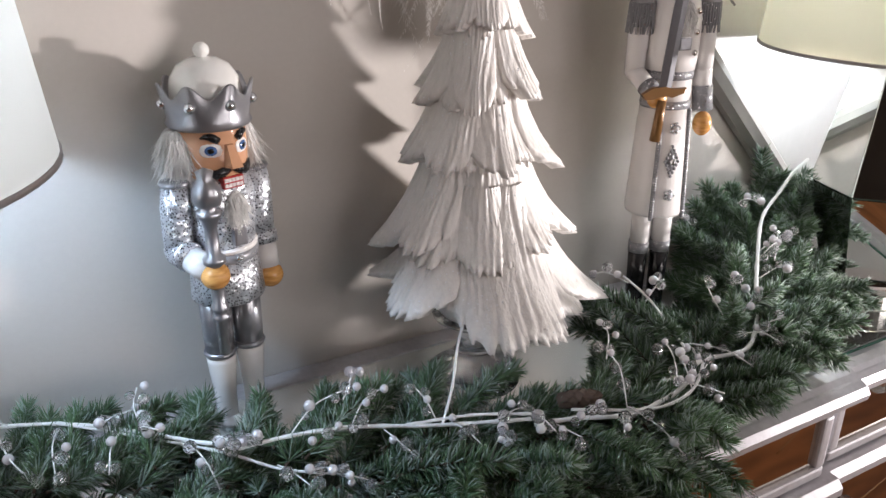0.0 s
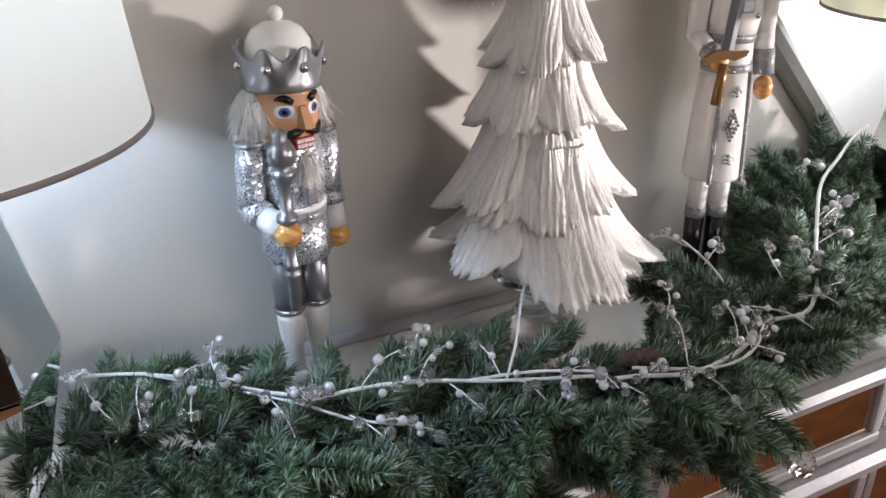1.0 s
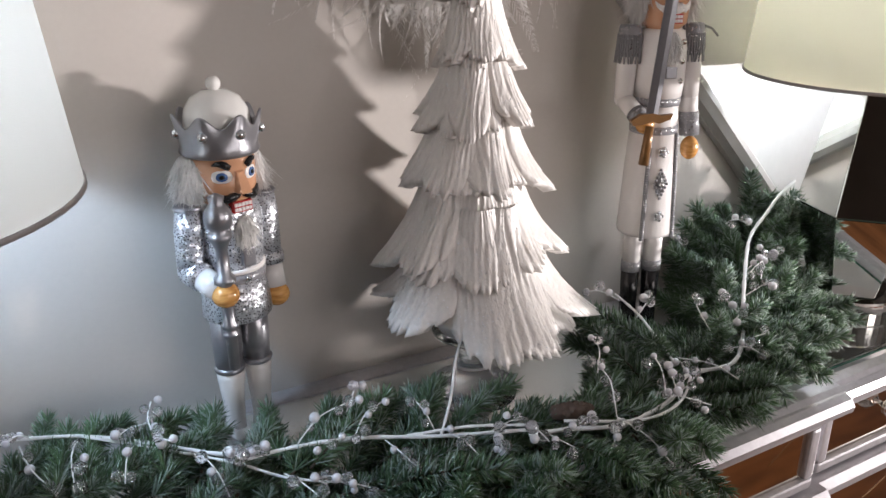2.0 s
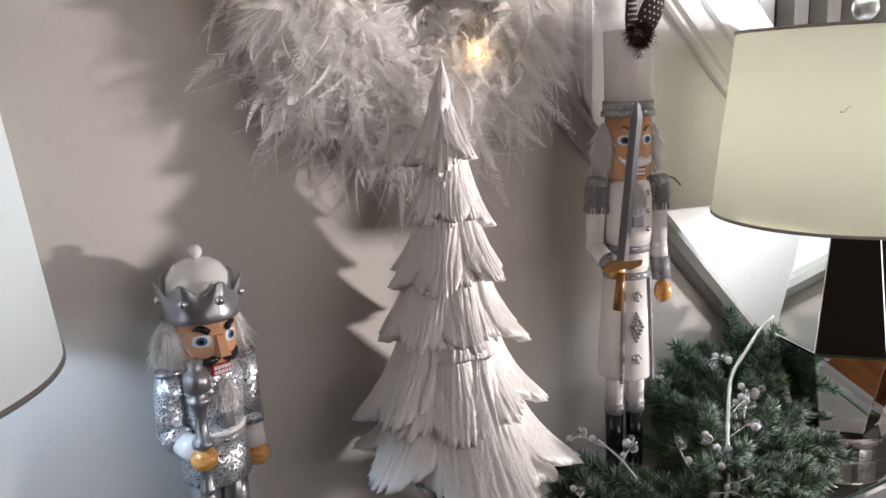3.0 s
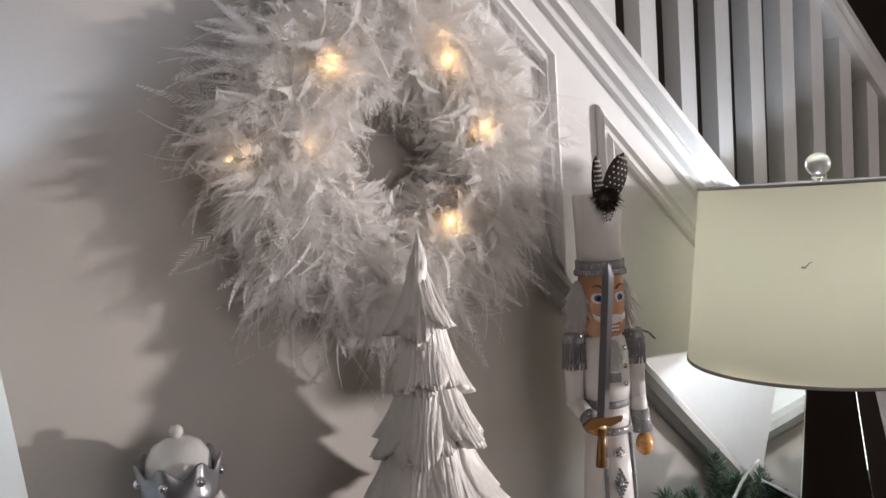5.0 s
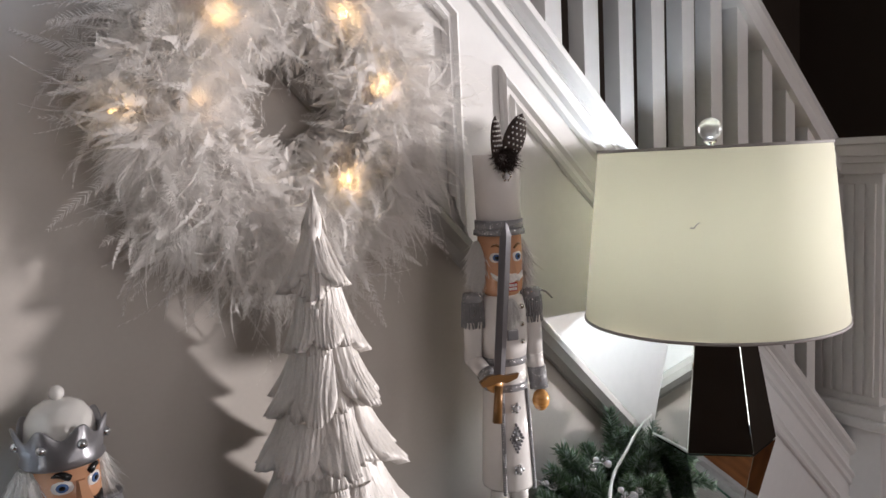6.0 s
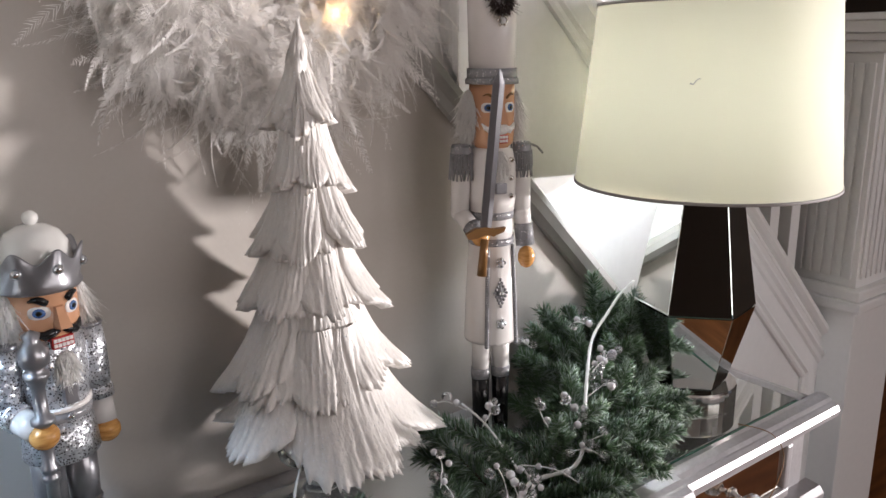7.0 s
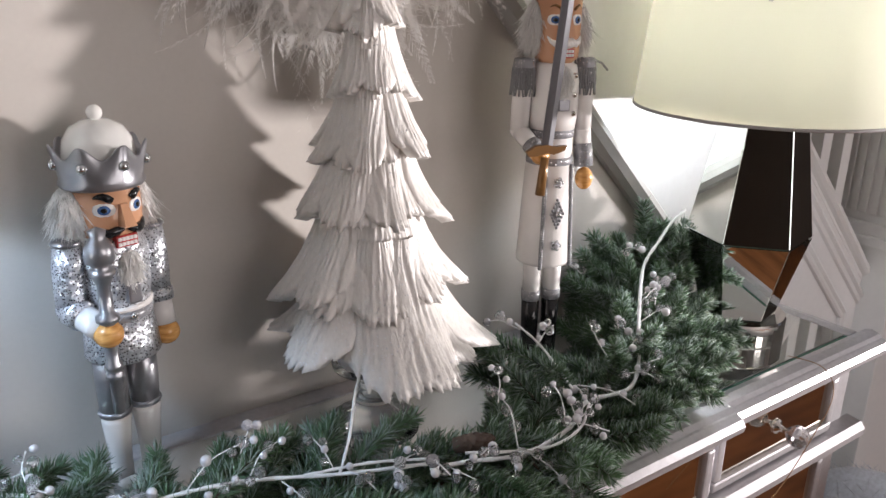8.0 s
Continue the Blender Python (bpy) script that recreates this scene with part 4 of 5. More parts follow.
        b.add([(-w, -0.002 * math.sin(z * 50), z) for w, z in g] + [(w, -0.002 * math.sin(z * 50), z) for w, z in g] + [(0, -0.004 - 0.002 * math.sin(z * 50), z) for w, z in g], [(i, i + 20, i + 21, i + 1) for i in range(9)] + [(i + 20, i + 10, i + 11, i + 21) for i in range(9)], "spot", mm)
        for row in range(2, 9):
            for col in (-0.62, -0.2, 0.22, 0.62):
                w, z = g[row]
                x = (col + (0.2 if row % 2 else 0)) * w
                b.ball((x, -0.0042 - 0.002 * math.sin(z * 50) + abs(x) * 0.2, z), 0.0013, "spot_white", 6, 4, (1, 0.4, 1.1), mm)
    for s in (-1, 1):
        b.ball((s * 0.028, 0.008, 0.442), 0.012, "hair", 14, 10, (0.75, 1.4, 2.6))
        strands(b, "hair", (s * 0.030, 0.004, 0.452), (0.010, 0.016, 0.028), 0.020, 3600, rng, 1.2, 0.00042, 0.2, 0.15)
    b.ball((0, 0.02, 0.44), 0.018, "hair", 14, 10, (1.4, 0.6, 2.0))
    return b


solid("nutcracker_figure", soldier_nutcracker(), pose(0.805, -0.090, TOP, 0, 0, -18), "tall white nutcracker soldier with silver braid, sword and plumed hat", "nutcracker", "nutcracker figures")


# ---- white resin tree on a glass stand ----
def frond(b, z_top, z_tip, out, width, turn, rng, neck, taper, mat="resin"):
    """One carved bough: a thick tongue with fine strands that hangs steeply and kicks out at its tip."""
    nu, nv = 15, 49
    ph, lines = rng.uniform(0, 60), rng.uniform(4.2, 5.6) * width / 0.07
    bow, kick = rng.uniform(0.30, 0.5), rng.uniform(2.0, 3.2)
    skew, amp = rng.uniform(-0.2, 0.2), 0.0017 + 0.012 * width
    m = pose(0, 0, 0, 0, 0, turn)
    verts = []
    for layer in (0, 1):
        for i in range(nu + 1):
            u = i / nu
            w = width * (taper + (1 - taper) * u ** 0.8)
            for j in range(nv):
                v = j / (nv - 1) * 2 - 1
                q = v * (1 + 0.25 * u) + 0.12 * math.sin(3.1 * u + ph) + 0.3 * noise.noise(Vector((v * 1.4, u * 2.6, ph + 30)))
                strand = 1 - 2 * abs(noise.noise(Vector((q * lines, ph, u * 1.5)))) + 0.55 * (1 - 2 * abs(noise.noise(Vector((q * lines * 2.7, ph + 9, u * 2.2)))))
                end = 1 - 0.17 * abs(v) ** 2.6 + 0.05 * (strand - 0.7) * u + 0.05 * skew * v
                uu = u * end
                r = out * (neck + (1 - neck) * (bow * uu + (1 - bow) * uu ** kick))
                z = z_top + (z_tip - z_top) * uu
                grown = min(1, taper * 2.6 + 2.5 * u)
                lift = amp * (strand - 0.75) * (0.45 + 0.55 * u) * grown
                round_off = 0.26 * w * v * v
                if layer == 0:
                    verts.append((r - round_off + lift, v * w * 0.5 + skew * w * u, z + 0.3 * lift))
                else:
                    verts.append((r - round_off - (0.010 + 0.03 * out) * grown, v * w * 0.46 + skew * w * u, z - 0.002))
    faces, n = [], (nu + 1) * nv
    for i in range(nu):
        for j in range(nv - 1):
            a = i * nv + j
            faces += [(a, a + 1, a + nv + 1, a + nv), (n + a, n + a + nv, n + a + nv + 1, n + a + 1)]
    for i in range(nu):
        a, c = i * nv, i * nv + nv - 1
        faces += [(a, a + nv, n + a + nv, n + a), (c + nv, c, n + c, n + c + nv)]
    for j in range(nv - 1):
        a = nu * nv + j
        faces += [(a, a + 1, n + a + 1, n + a)]
    b.add(verts, faces, mat, m)


tree = thing("tabletop_tree", pose(0.532, -0.106, TOP), "white glittered resin Christmas tree on a clear glass stand", "christmas tree")
rng = random.Random(21)
part("glass_stand", Build().lathe([(0.0, 0.002), (0.052, 0.002), (0.054, 0.004), (0.050, 0.007), (0.026, 0.016), (0.020, 0.024), (0.023, 0.033), (0.017, 0.041), (0.017, 0.056), (0.022, 0.064), (0.040, 0.074), (0.048, 0.079), (0.048, 0.083), (0.0, 0.083)], "stand_glass", None, 48), tree, "clear turned glass pedestal")
part("core", Build().lathe([(0.0, 0.0835), (0.04, 0.0835), (0.055, 0.11), (0.040, 0.18), (0.036, 0.19), (0.024, 0.28), (0.022, 0.30), (0.015, 0.38), (0.013, 0.41), (0.008, 0.46), (0.0, 0.53)], "resin", None, 24), tree)
# height of the root, height of the tips, reach, width of a bough, boughs
TIERS = [(0.240, 0.113, 0.134, 0.088, 8), (0.300, 0.176, 0.106, 0.072, 8), (0.375, 0.264, 0.090, 0.060, 7), (0.432, 0.327, 0.071, 0.050, 6), (0.485, 0.388, 0.050, 0.038, 6), (0.556, 0.452, 0.041, 0.036, 6)]
for z_top, z_tip, out, wide, count in TIERS:
    off = rng.uniform(0, 360)
    long = (z_top - z_tip) / 0.14
    b = Build()
    for ring, (reach, rise) in enumerate(((1.0, 0.0), (0.84, 0.004))):
        for k in range(count):
            lift = rise * long + rng.uniform(-0.010, 0.014) * long
            frond(b, z_top + 0.4 * rise * long + rng.uniform(-0.008, 0.006), z_tip + lift, out * reach * rng.uniform(0.84, 1.06) * (1 - 2.2 * max(0, lift)), wide * rng.uniform(0.85, 1.2), off + 360 / count * (k + ring * 0.5) + rng.uniform(-11, 11), rng, *((0.42, 0.36) if z_top < 0.5 else (0.02, 0.05)))
    part("bough_tier", b, tree)
part("tip", Build().lathe([(0.017, 0.475), (0.012, 0.512), (0.006, 0.538), (0.0022, 0.553), (0.0, 0.558)], "resin", None, 14), tree)

# ---- feather wreath ----
wreath = thing("feather_wreath", pose(*WREATH), "fluffy white feather wreath with warm fairy lights on the wall", "wreath")
ring = Build()
R0, FLAT = 0.127, 0.55
verts, faces, S, T = [], [], 48, 12
for i in range(S):
    a = 2 * math.pi * i / S
    for j in range(T):
        q = 2 * math.pi * j / T
        r = R0 + 0.05 * math.cos(q)
        verts.append((r * math.cos(a), FLAT * (-0.055 + 0.05 * math.sin(q)), r * math.sin(a)))
        faces.append((i * T + j, i * T + (j + 1) % T, ((i + 1) % S) * T + (j + 1) % T, ((i + 1) % S) * T + j))
ring.add(verts, faces, "feather")
part("ring", ring, wreath)


def raw_part(name, verts, faces, mat, parent):
    me = bpy.data.meshes.new(name)
    me.from_pydata(verts, [], faces)
    me.materials.append(M[mat])
    me.polygons.foreach_set("use_smooth", [True] * len(me.polygons))
    ob = part(name, me, parent)
    ob["kind"] = "stuff"
    return ob


def wreath_root(rng, deep=0.047):
    """A place on the ring and the way in which a feather leaves it."""
    while True:
        a, q = rng.uniform(0, 2 * math.pi), rng.uniform(-0.3 * math.pi, 1.3 * math.pi)
        if math.cos(q) > -0.45 or rng.random() < 0.8:
            break
    rad = Vector((math.cos(a), 0, math.sin(a)))
    nrm = rad * math.cos(q) + Vector((0, -1, 0)) * math.sin(q)
    p = rad * R0 + Vector((0, -0.055, 0)) + nrm * deep
    tang = Vector((-math.sin(a), 0, math.cos(a)))
    way = (nrm * rng.uniform(0.4, 0.9) + tang * rng.gauss(0.0, 0.55) + Vector((rng.gauss(0, 0.25), rng.gauss(-0.05, 0.2), rng.gauss(-0.2, 0.28)))).normalized()
    return p, way, 1 - 0.55 * max(0.0, -math.cos(q))


def plumes(count, seed, lo, hi, wide, barbs, loose, thick):
    """Soft feathers: a bent quill with fine barbs along both sides that sweep to its tip."""
    rng, gen = random.Random(seed), np.random.default_rng(seed)
    P, W, S, C, L, F = [], [], [], [], [], []
    for _ in range(count):
        p, way, short = wreath_root(rng)
        side = way.cross(Vector((rng.gauss(0, 1), rng.gauss(0, 1), rng.gauss(0, 1)))).normalized()
        up = way.cross(side)
        P.append(p)
        W.append(way)
        S.append(side)
        C.append(up * rng.choice((-1, 1)) * rng.uniform(0.3, 1.4) + Vector((0, 0, -0.3)) + side * rng.gauss(0, 0.3))
        L.append(rng.uniform(lo, hi) * short)
        F.append(rng.uniform(0.55, 1.0) * wide)
    n = 2 * barbs
    P, W, S, C, L, F = (np.repeat(np.array(q), n, 0) for q in (P, W, S, C, L, F))
    L, F = L[:, None], F[:, None]
    u = np.tile(np.repeat(np.linspace(0.06, 1.0, barbs), 2), count)[:, None] + gen.uniform(-0.01, 0.01, (count * n, 1))
    u = np.clip(u, 0, 1)
    sign = np.tile(np.array([1.0, -1.0]), count * barbs)[:, None]
    root = P + W * L * (u - 0.18 * u ** 3) + C * L * u ** 2.2 * 0.7
    ahead = W * (1 - 0.54 * u ** 2) + C * 1.5 * u ** 1.2
    ahead /= np.linalg.norm(ahead, axis=1)[:, None]
    lean = 0.45 + 1.1 * u + gen.normal(0, 0.7 * loose, u.shape)
    way = S * sign + ahead * lean + gen.normal(0, loose, P.shape)
    way /= np.linalg.norm(way, axis=1)[:, None]
    reach = F * (0.25 + 0.75 * np.sin(np.pi * np.clip(u, 0, 1) ** 0.8)) * gen.uniform(1 - 2.5 * loose, 1.06, u.shape)
    droop = ahead * 0.35 + np.array([0, 0, -0.16]) + gen.normal(0, 0.5 * loose, P.shape)
    thick = ahead * thick
    mid, end = root + way * reach * 0.55 + droop * reach * 0.2, root + way * reach + droop * reach * 0.6
    V = np.stack([root - thick, root + thick, mid + thick * 0.9, mid - thick * 0.9, end], 1).reshape(-1, 3)
    V[:, 1] = np.minimum(V[:, 1], 0.004) * FLAT
    faces = []
    for i in range(0, len(V), 5):
        faces += [(i, i + 1, i + 2, i + 3), (i + 3, i + 2, i + 4)]
    raw_part("plumage", V.tolist(), faces, "feather", wreath)


def down_tufts(count, per, seed, lo, hi):
    """Soft down: tufts of very fine bent barbs."""
    rng, gen = random.Random(seed), np.random.default_rng(seed)
    roots = [wreath_root(rng, 0.044) for _ in range(count)]
    P = np.repeat(np.array([r[0] for r in roots]), per, 0)
    W = np.repeat(np.array([r[1] for r in roots]), per, 0)
    L = np.repeat(np.array([r[2] * rng.uniform(lo, hi) for r in roots]), per, 0)[:, None] * gen.uniform(0.55, 1.1, (count * per, 1))
    C = np.repeat(gen.normal(0, 0.45, (count, 3)), per, 0)
    D = W + gen.normal(0, 0.42, W.shape)
    D /= np.linalg.norm(D, axis=1)[:, None]
    S = np.cross(D, gen.normal(0, 1, D.shape))
    S /= np.linalg.norm(S, axis=1)[:, None]
    rows = []
    for u, w in ((0.0, 0.00030), (0.4, 0.00034), (0.75, 0.00024), (1.0, 0.0)):
        c = P + D * L * u + (C + np.array([0, 0, -0.35])) * L * u * u * 0.6
        c[:, 1] = np.minimum(c[:, 1], 0.004)
        rows += [c - S * w, c + S * w]
    V = np.stack(rows[:7], 1).reshape(-1, 3)
    base = np.arange(count * per) * 7
    faces = []
    for i in base.tolist():
        faces += [(i, i + 1, i + 3, i + 2), (i + 2, i + 3, i + 5, i + 4), (i + 4, i + 5, i + 6)]
    V[:, 1] *= FLAT
    raw_part("down", V.tolist(), faces, "feather", wreath)


down_tufts(1800, 36, 31, 0.03, 0.065)
plumes(950, 32, 0.05, 0.125, 0.020, 30, 0.16, 0.0006)
plumes(1000, 33, 0.05, 0.105, 0.0125, 46, 0.05, 0.0010)
bulb_mesh = Build().lathe([(0.0, -0.006), (0.0026, -0.005), (0.003, 0.0), (0.0022, 0.005), (0.0, 0.007)], "fairy", None, 10).mesh("fairy_bulb")
for k, (x, z) in enumerate(FAIRY):
    part("fairy_bulb", bulb_mesh, wreath, "warm white fairy light bulb", pose(x, (-0.058, -0.058, -0.058, -0.058, -0.022, -0.042, -0.05)[k], z, 70, 0, 30))

# ---- evergreen garland ----
garland = thing("evergreen_garland", pose(0, 0, TOP), "green artificial pine garland lying along the sideboard top", "garland")


def sprig(seed, length, count, frost):
    """A short pine twig with needles all round."""
    rng = random.Random(seed)
    b = Build()
    axis = [Vector((length * k / 6, 0.10 * length * math.sin(k / 6 * 2 + seed), 0.06 * length * math.sin(k / 6 * 3))) for k in range(7)]
    b.tube(axis, [0.0016, 0.0015, 0.0013, 0.0012, 0.001, 0.0008, 0.0006], "twig", 5)
    for name, share in (("needle", 1 - frost), ("needle_frost", frost)):
        verts, faces = [], []
        for _ in range(int(count * share)):
            u = rng.uniform(0.05, 1.0)
            k = min(5, int(u * 6))
            p = axis[k].lerp(axis[k + 1], u * 6 - k)
            a = rng.uniform(0, 2 * math.pi)
            rad = Vector((0, math.cos(a), math.sin(a)))
            way = (rad * rng.uniform(0.75, 1.1) + Vector((rng.uniform(0.25, 0.8) + max(0, u - 0.85) * 5, 0, 0))).normalized()
            l = rng.uniform(0.016, 0.027) * (1.08 - 0.3 * u)
            s = way.cross(rad + Vector((0.3, 0.1, 0.2))).normalized() * 0.00066
            t = way.cross(s).normalized() * 0.00066
            mid = p + way * l * 0.55 + rad * 0.0012
            i = len(verts)
            verts += [p + s, p - s * 0.5 + t, p - s * 0.5 - t, mid + s, mid - s * 0.5 + t, mid - s * 0.5 - t, p + way * l]
            for c in range(3):
                d = (c + 1) % 3
                faces += [(i + c, i + d, i + 3 + d, i + 3 + c), (i + 3 + c, i + 3 + d, i + 6)]
        b.add(verts, faces, name)
    return b.mesh("sprig")


SPRIGS = [sprig(50 + k, l, c, f) for k, (l, c, f) in enumerate([(0.095, 400, 0.25), (0.11, 450, 0.35), (0.085, 370, 0.3), (0.10, 420, 0.5), (0.08, 350, 0.2)])]
SPINE = [(0.0, -0.12, 0.028), (0.09, -0.16, 0.028), (0.2, -0.215, 0.028), (0.33, -0.26, 0.026), (0.46, -0.29, 0.026), (0.58, -0.292, 0.026), (0.69, -0.262, 0.028), (0.78, -0.225, 0.032), (0.87, -0.18, 0.036), (0.96, -0.12, 0.045), (1.04, -0.06, 0.06)]


def along(path, u):
    n = len(path) - 1
    k = min(n - 1, int(u * n))
    p = Vector(path[k]).lerp(Vector(path[k + 1]), u * n - k)
    d = (Vector(path[min(n, k + 1)]) - Vector(path[k])).normalized()
    return p, d


part("spine", Build().tube([(x, y, z - 0.02) for x, y, z in SPINE], 0.003, "twig", 8), garland)
rng = random.Random(77)


def sprig_pose(p, way, l=0.1):
    """The place of a twig, bent clear of the wall, the table, the figure and the lamp; None where it cannot lie."""
    if p.y - 0.03 < -0.34:
        way = (way - Vector((0, 0, 0.35))).normalized()
    tip = p + way * l
    if tip.y > -0.014:
        way = (way + Vector((0, -(tip.y + 0.014) / l * 1.9, 0.15 if p.x < 0.45 else 0.3))).normalized()
        tip = p + way * l
    if tip.z < 0.016 and tip.y > -0.34:
        way.z = max((0.018 - p.z) / l, -0.3)
        way.normalize()
    spots = (p, p + way * l * 0.5, p + way * l)
    for c in spots:
        if 0.70 < c.x < 0.85 and c.y > -0.21 and c.z > 0.034:
            return None
        near = math.hypot(c.x - LAMPS[1][0], c.y - LAMPS[1][1])
        if near < (0.085 if c.z < 0.05 else 0.072 + 0.25 * min(0.1, c.z - 0.03)):
            return None
        if math.hypot(c.x - 0.806, c.y + 0.092) < 0.046:
            return None
        if math.hypot(c.x - 0.532, c.y + 0.106) < 0.062:
            return None
    q = way.to_track_quat("X", "Z").to_matrix().to_4x4()
    sc = rng.uniform(0.75, 1.1)
    return Matrix.Translation(p) @ q @ pose(0, 0, 0, rng.uniform(0, 360)) @ Matrix.Diagonal((sc, sc, sc, 1))


places = []
for i in range(270):
    u = (i + rng.random()) / 270
    p, d = along(SPINE, u)
    side = Vector((-d.y, d.x, 0)) * (1 if i % 2 else -1)
    lift = rng.uniform(-0.1, 0.5) * (1.2 if u > 0.58 else 0.55)
    way = (side * rng.uniform(0.2, 1.0) + d * rng.uniform(-0.3, 0.9) + Vector((0, 0, lift))).normalized()
    p = p + Vector((0, 0, rng.uniform(-0.014, 0.016))) + side * rng.uniform(0, 0.05 if u < 0.6 else 0.03)
    if 0.40 < p.x < 0.66 and side.y > 0:
        way = (way + d * 0.9 - side * 0.5).normalized()
        way.z = min(way.z, 0.06)
        way.normalize()
    if p.x < 0.40 and side.y > 0:
        way.z = min(way.z + 0.08, 0.26)
        way.normalize()
    places.append(sprig_pose(p, way))
# the bushy end between the tall figure and the lamp
CLUMP = [(0.70, -0.255, 0.03), (0.80, -0.235, 0.035), (0.90, -0.195, 0.04), (0.965, -0.15, 0.035), (1.02, -0.09, 0.04), (1.08, -0.055, 0.055)]
for i in range(120):
    p, d = along(CLUMP, rng.random())
    side = Vector((-d.y, d.x, 0))
    off = rng.uniform(-1, 1)
    p = p + side * off * 0.05 + Vector((0, 0, rng.uniform(-0.012, 0.012)))
    way = side * (off * 0.9 + rng.gauss(0, 0.35)) + d * rng.gauss(0.15, 0.5) + Vector((0, 0, (0.05 + 0.6 * rng.random() ** 2.0) * (1.2 - abs(off))))
    places.append(sprig_pose(p, way.normalized()))
for i in range(46):
    p = Vector((rng.uniform(1.03, 1.15), rng.uniform(-0.085, -0.03), rng.uniform(0.015, 0.06)))
    places.append(sprig_pose(p, Vector((rng.gauss(0.1, 0.5), rng.gauss(-0.05, 0.3), rng.uniform(0.35, 1.0))).normalized()))
places = [m for m in places if m is not None]
rest = Build()
for k, m in enumerate(places):
    me = SPRIGS[rng.randrange(5)]
    if k % 3 or k < 200:
        part("sprig", me, garland, "", m)
    else:
        co = [v.co for v in me.vertices]
        for slot, name in enumerate(("twig", "needle", "needle_frost")):
            rest.add(co if slot == 0 else [], [], name, m)
            base = len(rest.v) - len(co)
            for f in me.polygons:
                if f.material_index == slot:
                    rest.f.append(tuple(base + i for i in f.vertices))
                    rest.mi.append(slot)
                    rest.sm.append(True)
ob = part("foliage", rest, garland)
ob["kind"] = "stuff"

# ---- pearl and crystal spray ----
spray = thing("beaded_spray", pose(0, 0, TOP + 0.008), "white wrapped stems with pearl and crystal beads on the garland", "decorative spray")


def smooth_path(pts, n=6):
    pts = [Vector(p) for p in pts]
    out = []
    for i in range(len(pts) - 1):
        p0, p1, p2, p3 = pts[max(i - 1, 0)], pts[i], pts[i + 1], pts[min(i + 2, len(pts) - 1)]
        for k in range(n):
            t = k / n
            out.append(0.5 * (2 * p1 + (p2 - p0) * t + (2 * p0 - 5 * p1 + 4 * p2 - p3) * t * t + (3 * p1 - p0 - 3 * p2 + p3) * t ** 3))
    return out + [pts[-1]]


pearl_mesh = Build().ball((0, 0, 0), 0.0054, "pearl", 16, 10).mesh("pearl")
cr = 0.0070
crystal_mesh = Build().lathe([(0, -cr), (cr * 0.6, -cr * 0.8), (cr * 0.95, -cr * 0.35), (cr * 0.95, cr * 0.35), (cr * 0.6, cr * 0.8), (0, cr)], "crystal", None, 8, False).mesh("crystal_bead")
STEMS = [
    ([(0.03, -0.06, 0.058), (0.10, -0.085, 0.056), (0.165, -0.13, 0.052), (0.205, -0.165, 0.05), (0.243, -0.19, 0.048)], 0.0024),
    ([(0.10, -0.088, 0.058), (0.17, -0.14, 0.050), (0.225, -0.185, 0.044), (0.262, -0.225, 0.040), (0.30, -0.25, 0.038)], 0.0018),
    ([(0.235, -0.19, 0.048), (0.28, -0.20, 0.052), (0.335, -0.215, 0.052), (0.41, -0.25, 0.05), (0.49, -0.283, 0.05)], 0.0026),
    ([(0.38, -0.236, 0.052), (0.44, -0.255, 0.054), (0.49, -0.279, 0.053)], 0.002),
    ([(0.49, -0.285, 0.045), (0.528, -0.297, 0.046), (0.576, -0.318, 0.047), (0.625, -0.318, 0.050), (0.66, -0.310, 0.054), (0.696, -0.291, 0.057), (0.745, -0.304, 0.062), (0.787, -0.282, 0.068), (0.82, -0.252, 0.078), (0.878, -0.200, 0.097), (0.956, -0.137, 0.117), (1.016, -0.112, 0.137), (1.075, -0.085, 0.148), (1.128, -0.066, 0.154)], 0.0030),
    ([(0.53, -0.288, 0.050), (0.60, -0.325, 0.050), (0.65, -0.325, 0.055), (0.69, -0.30, 0.062)], 0.002),
    ([(0.69, -0.272, 0.066), (0.70, -0.235, 0.075), (0.705, -0.195, 0.088), (0.70, -0.16, 0.10)], 0.0018),
    ([(0.41, -0.25, 0.05), (0.435, -0.225, 0.07), (0.455, -0.20, 0.095), (0.47, -0.185, 0.11)], 0.0018),
]
for pts, r in STEMS:
    path, r = smooth_path(pts), r * 0.78
    b = Build().tube(path, [r * (1 + 0.18 * math.sin(k * 2.4)) for k in range(len(path))], "stem_white", 8)
    part("stem", b, spray)
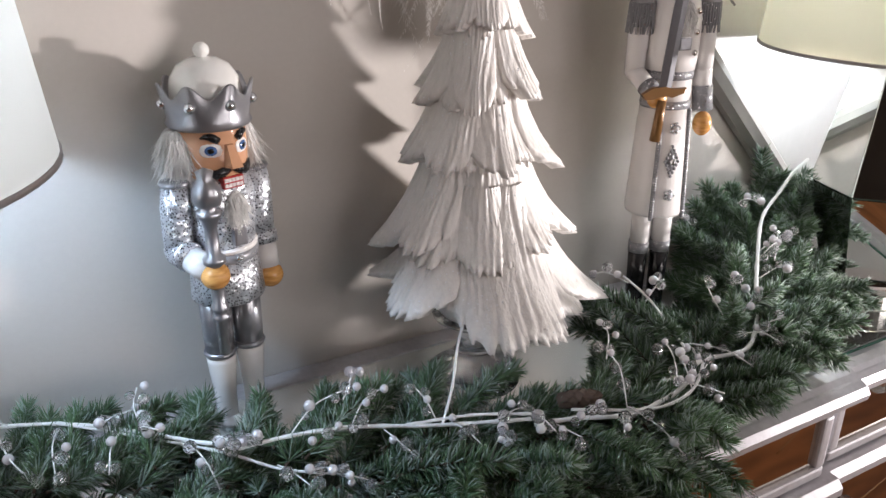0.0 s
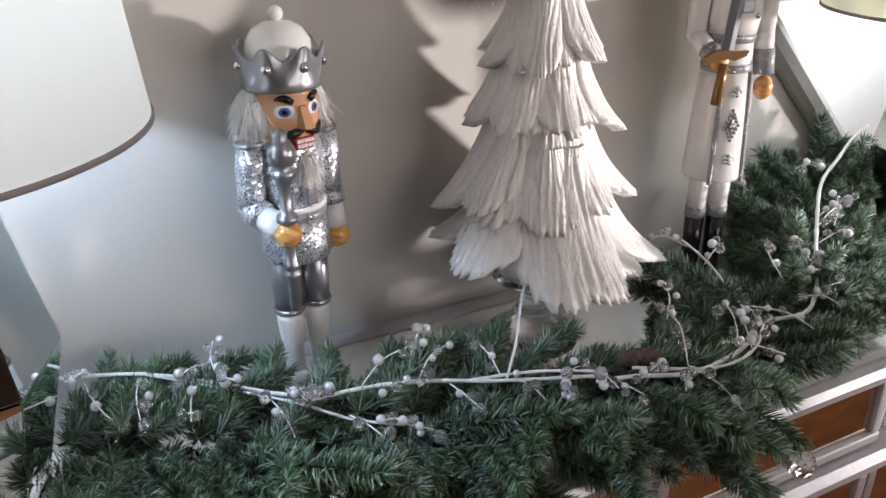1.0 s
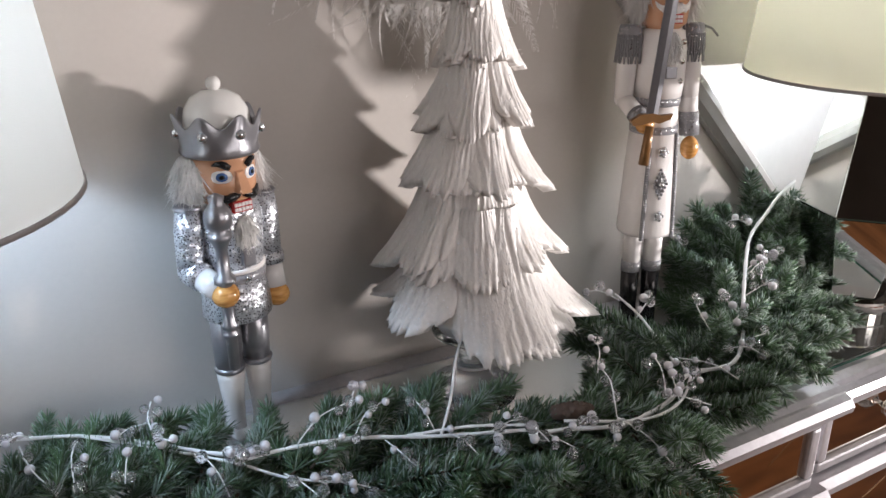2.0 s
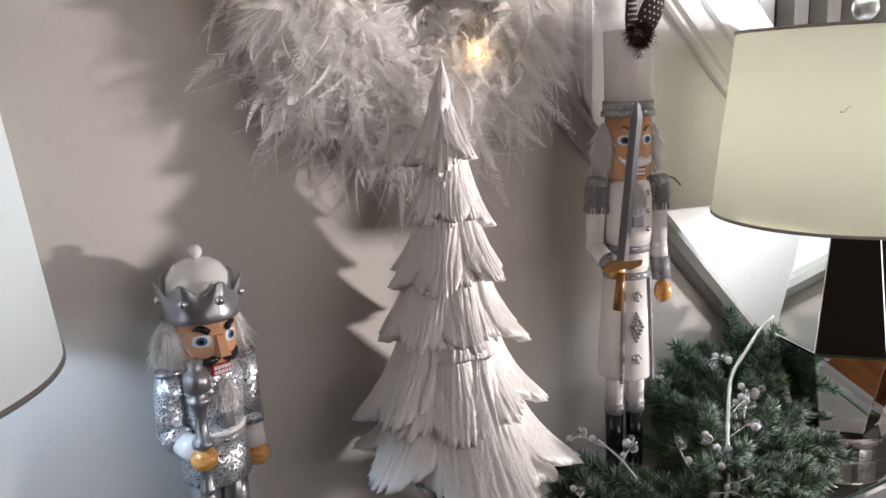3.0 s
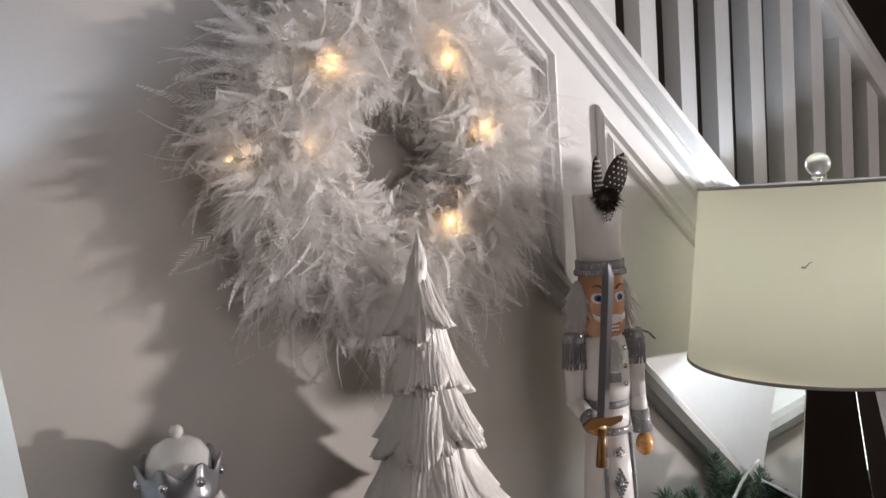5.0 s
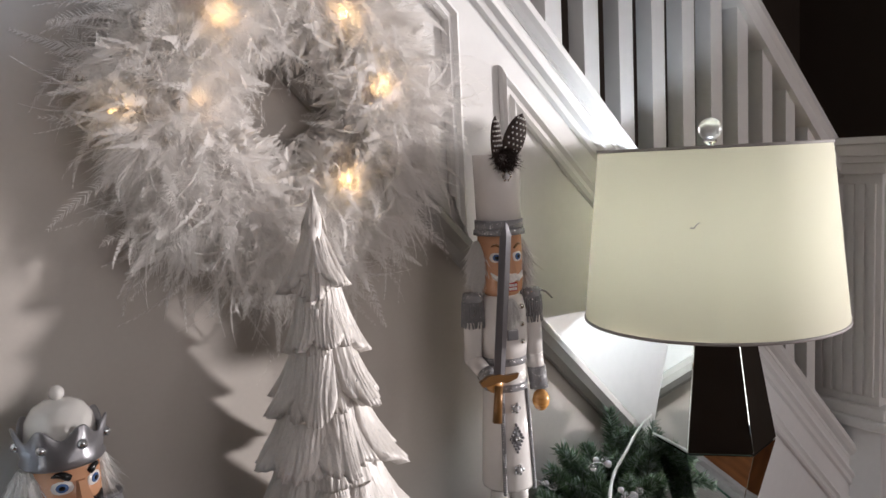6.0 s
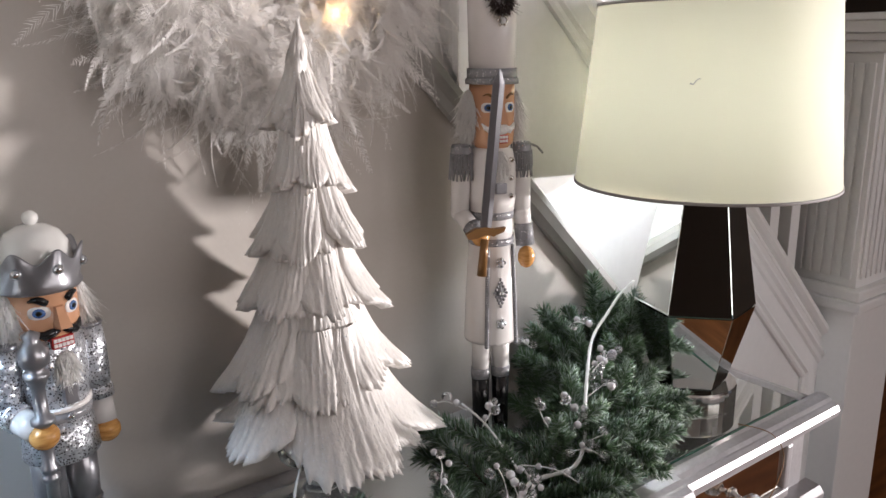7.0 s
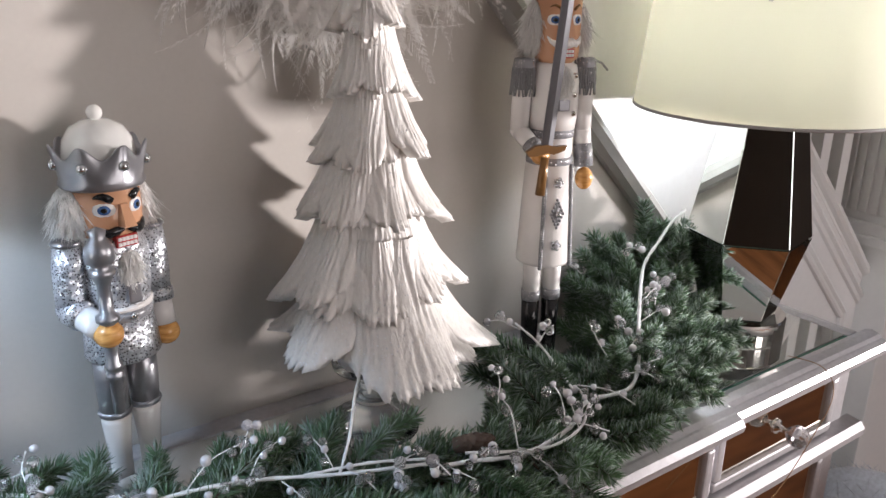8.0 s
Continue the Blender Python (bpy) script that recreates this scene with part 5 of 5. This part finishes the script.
TWIGLETS = [
    ((0.05, -0.075, 0.055), (0.075, -0.145, 0.04)), ((0.10, -0.09, 0.055), (0.09, -0.16, 0.045)), ((0.15, -0.12, 0.055), (0.13, -0.175, 0.05)),
    ((0.165, -0.125, 0.055), (0.17, -0.09, 0.075)), ((0.20, -0.165, 0.05), (0.21, -0.22, 0.035)), ((0.26, -0.225, 0.045), (0.285, -0.275, 0.035)),
    ((0.30, -0.25, 0.04), (0.33, -0.275, 0.035)), ((0.28, -0.2, 0.052), (0.335, -0.195, 0.08)), ((0.335, -0.195, 0.07), (0.35, -0.187, 0.09)),
    ((0.335, -0.215, 0.055), (0.375, -0.195, 0.07)), ((0.36, -0.23, 0.05), (0.375, -0.28, 0.04)), ((0.42, -0.25, 0.05), (0.43, -0.29, 0.045)),
    ((0.46, -0.27, 0.05), (0.455, -0.30, 0.045)), ((0.575, -0.315, 0.055), (0.585, -0.27, 0.09)), ((0.585, -0.27, 0.08), (0.60, -0.24, 0.105)),
    ((0.575, -0.315, 0.055), (0.60, -0.37, 0.025)), ((0.64, -0.315, 0.06), (0.655, -0.275, 0.085)), ((0.64, -0.315, 0.058), (0.68, -0.34, 0.05)),
    ((0.70, -0.27, 0.066), (0.73, -0.33, 0.06)), ((0.75, -0.285, 0.07), (0.78, -0.32, 0.07)), ((0.70, -0.20, 0.085), (0.735, -0.19, 0.10)),
    ((0.70, -0.17, 0.095), (0.67, -0.14, 0.10)), ((0.85, -0.225, 0.088), (0.885, -0.235, 0.105)), ((0.87, -0.205, 0.095), (0.925, -0.195, 0.115)), ((0.89, -0.215, 0.10), (0.935, -0.180, 0.118)),
    ((0.90, -0.185, 0.10), (0.945, -0.190, 0.115)), ((0.79, -0.26, 0.075), (0.815, -0.27, 0.10)), ((0.87, -0.05, 0.115), (0.91, -0.06, 0.09)),
    ((0.84, -0.02, 0.125), (0.875, -0.045, 0.115)), ((0.93, -0.115, 0.135), (0.95, -0.14, 0.14)), ((0.76, -0.27, 0.07), (0.77, -0.22, 0.10)),
]
rng = random.Random(5)
for pts, r in STEMS[:6]:
    path = smooth_path(pts)
    for p in path[3::9]:
        if p.x < 0.9:
            a = rng.uniform(0, 2 * math.pi)
            TWIGLETS.append((tuple(p), tuple(p + Vector((0.035 * math.cos(a), 0.035 * math.sin(a), rng.uniform(-0.004, 0.022))))))
for a, c in TWIGLETS:
    a, c = Vector(a), Vector(c)
    midp = a.lerp(c, 0.5) + Vector((rng.gauss(0, 0.004), rng.gauss(0, 0.004), 0.006))
    path = smooth_path([a, midp, c], 4)
    tw = part("twiglet", Build().tube(path, 0.0007, "stem_white", 5), spray)
    for k in range(4):
        u = (0.35, 0.62, 0.85, 1.0)[k]
        p = path[min(len(path) - 1, int(u * (len(path) - 1)))] + Vector((rng.gauss(0, 0.005), rng.gauss(0, 0.005), rng.uniform(-0.002, 0.005)))
        sc = rng.uniform(0.65, 1.0)
        big = (k + int(a.x * 100)) % 5 in (0, 2, 3)
        part("crystal_bead" if big else "pearl", crystal_mesh if big else pearl_mesh, tw, "clear crystal bead" if big else "white pearl bead", Matrix.Translation(p) @ pose(0, 0, 0, rng.uniform(0, 180), rng.uniform(0, 180), 0) @ Matrix.Diagonal((sc, sc, sc, 1)))

# ---- pine cone ----
cone = thing("pine_cone", pose(0.548, -0.268, TOP + 0.052, 80, 0, 60), "small brown pine cone nestled in the garland", "pine cone")
part("core", Build().lathe([(0, -0.018), (0.008, -0.014), (0.009, 0.0), (0.004, 0.018), (0, 0.02)], "cone", None, 12), cone)
scale_mesh = Build().add([(0, -0.004, 0), (0.012, -0.0055, 0.004), (0.0155, 0, 0.006), (0.012, 0.0055, 0.004), (0, 0.004, 0), (0.006, 0, 0.0035), (0.006, 0, -0.001)], [(0, 1, 5), (1, 2, 5), (2, 3, 5), (3, 4, 5), (4, 0, 5), (0, 6, 1), (1, 6, 2), (2, 6, 3), (3, 6, 4)], "cone", None, False).mesh("scale")
for k in range(44):
    u = k / 44
    sc = 0.55 + 0.6 * math.sin(math.pi * (0.15 + 0.75 * u))
    part("scale", scale_mesh, cone, "", pose(0, 0, -0.016 + 0.034 * u, 0, -25 - 35 * u, 137.5 * k) @ Matrix.Diagonal((sc, sc, sc, 1)))

# ---- fairy-light wire across the drawers ----
wire_pts = smooth_path([(0.90, -0.372, 0.70), (0.97, -0.376, 0.735), (1.04, -0.372, 0.785), (1.09, -0.366, 0.835), (1.10, -0.34, 0.862), (1.08, -0.30, 0.868)])
solid("light_wire", Build().tube(wire_pts, 0.0007, "guard", 5), I4, "thin copper fairy light wire hanging over the drawers", "wire")

# ---- pale fur throw on the floor beyond the sideboard ----
fb, rng = Build(), random.Random(3)
verts, faces, n = [], [], 15
for i in range(n):
    for j in range(n):
        u, v = i / (n - 1) * 2 - 1, j / (n - 1) * 2 - 1
        d = max(0.0, 1 - u * u) * max(0.0, 1 - v * v)
        verts.append((u * 0.26, v * 0.2, 0.40 * d ** 0.35 + 0.02 * math.sin(7 * u + 3 * v) * d))
for i in range(n - 1):
    for j in range(n - 1):
        a = i * n + j
        faces.append((a, a + 1, a + n + 1, a + n))
fb.add(verts, faces, "fur_throw")
throw = thing("fur_throw", pose(1.62, -0.22, -0.012), "pale grey fur throw lying crumpled beside the sideboard", "throw")
part("blanket", fb, throw)
hb = Build()
strands(hb, "fur_throw", (0, 0, 0.22), (0.21, 0.16, 0.17), 0.04, 2500, rng, 0.3, 0.0012, 0.6, 0.8)
ob = part("fur", hb, throw)
ob["kind"] = "stuff"
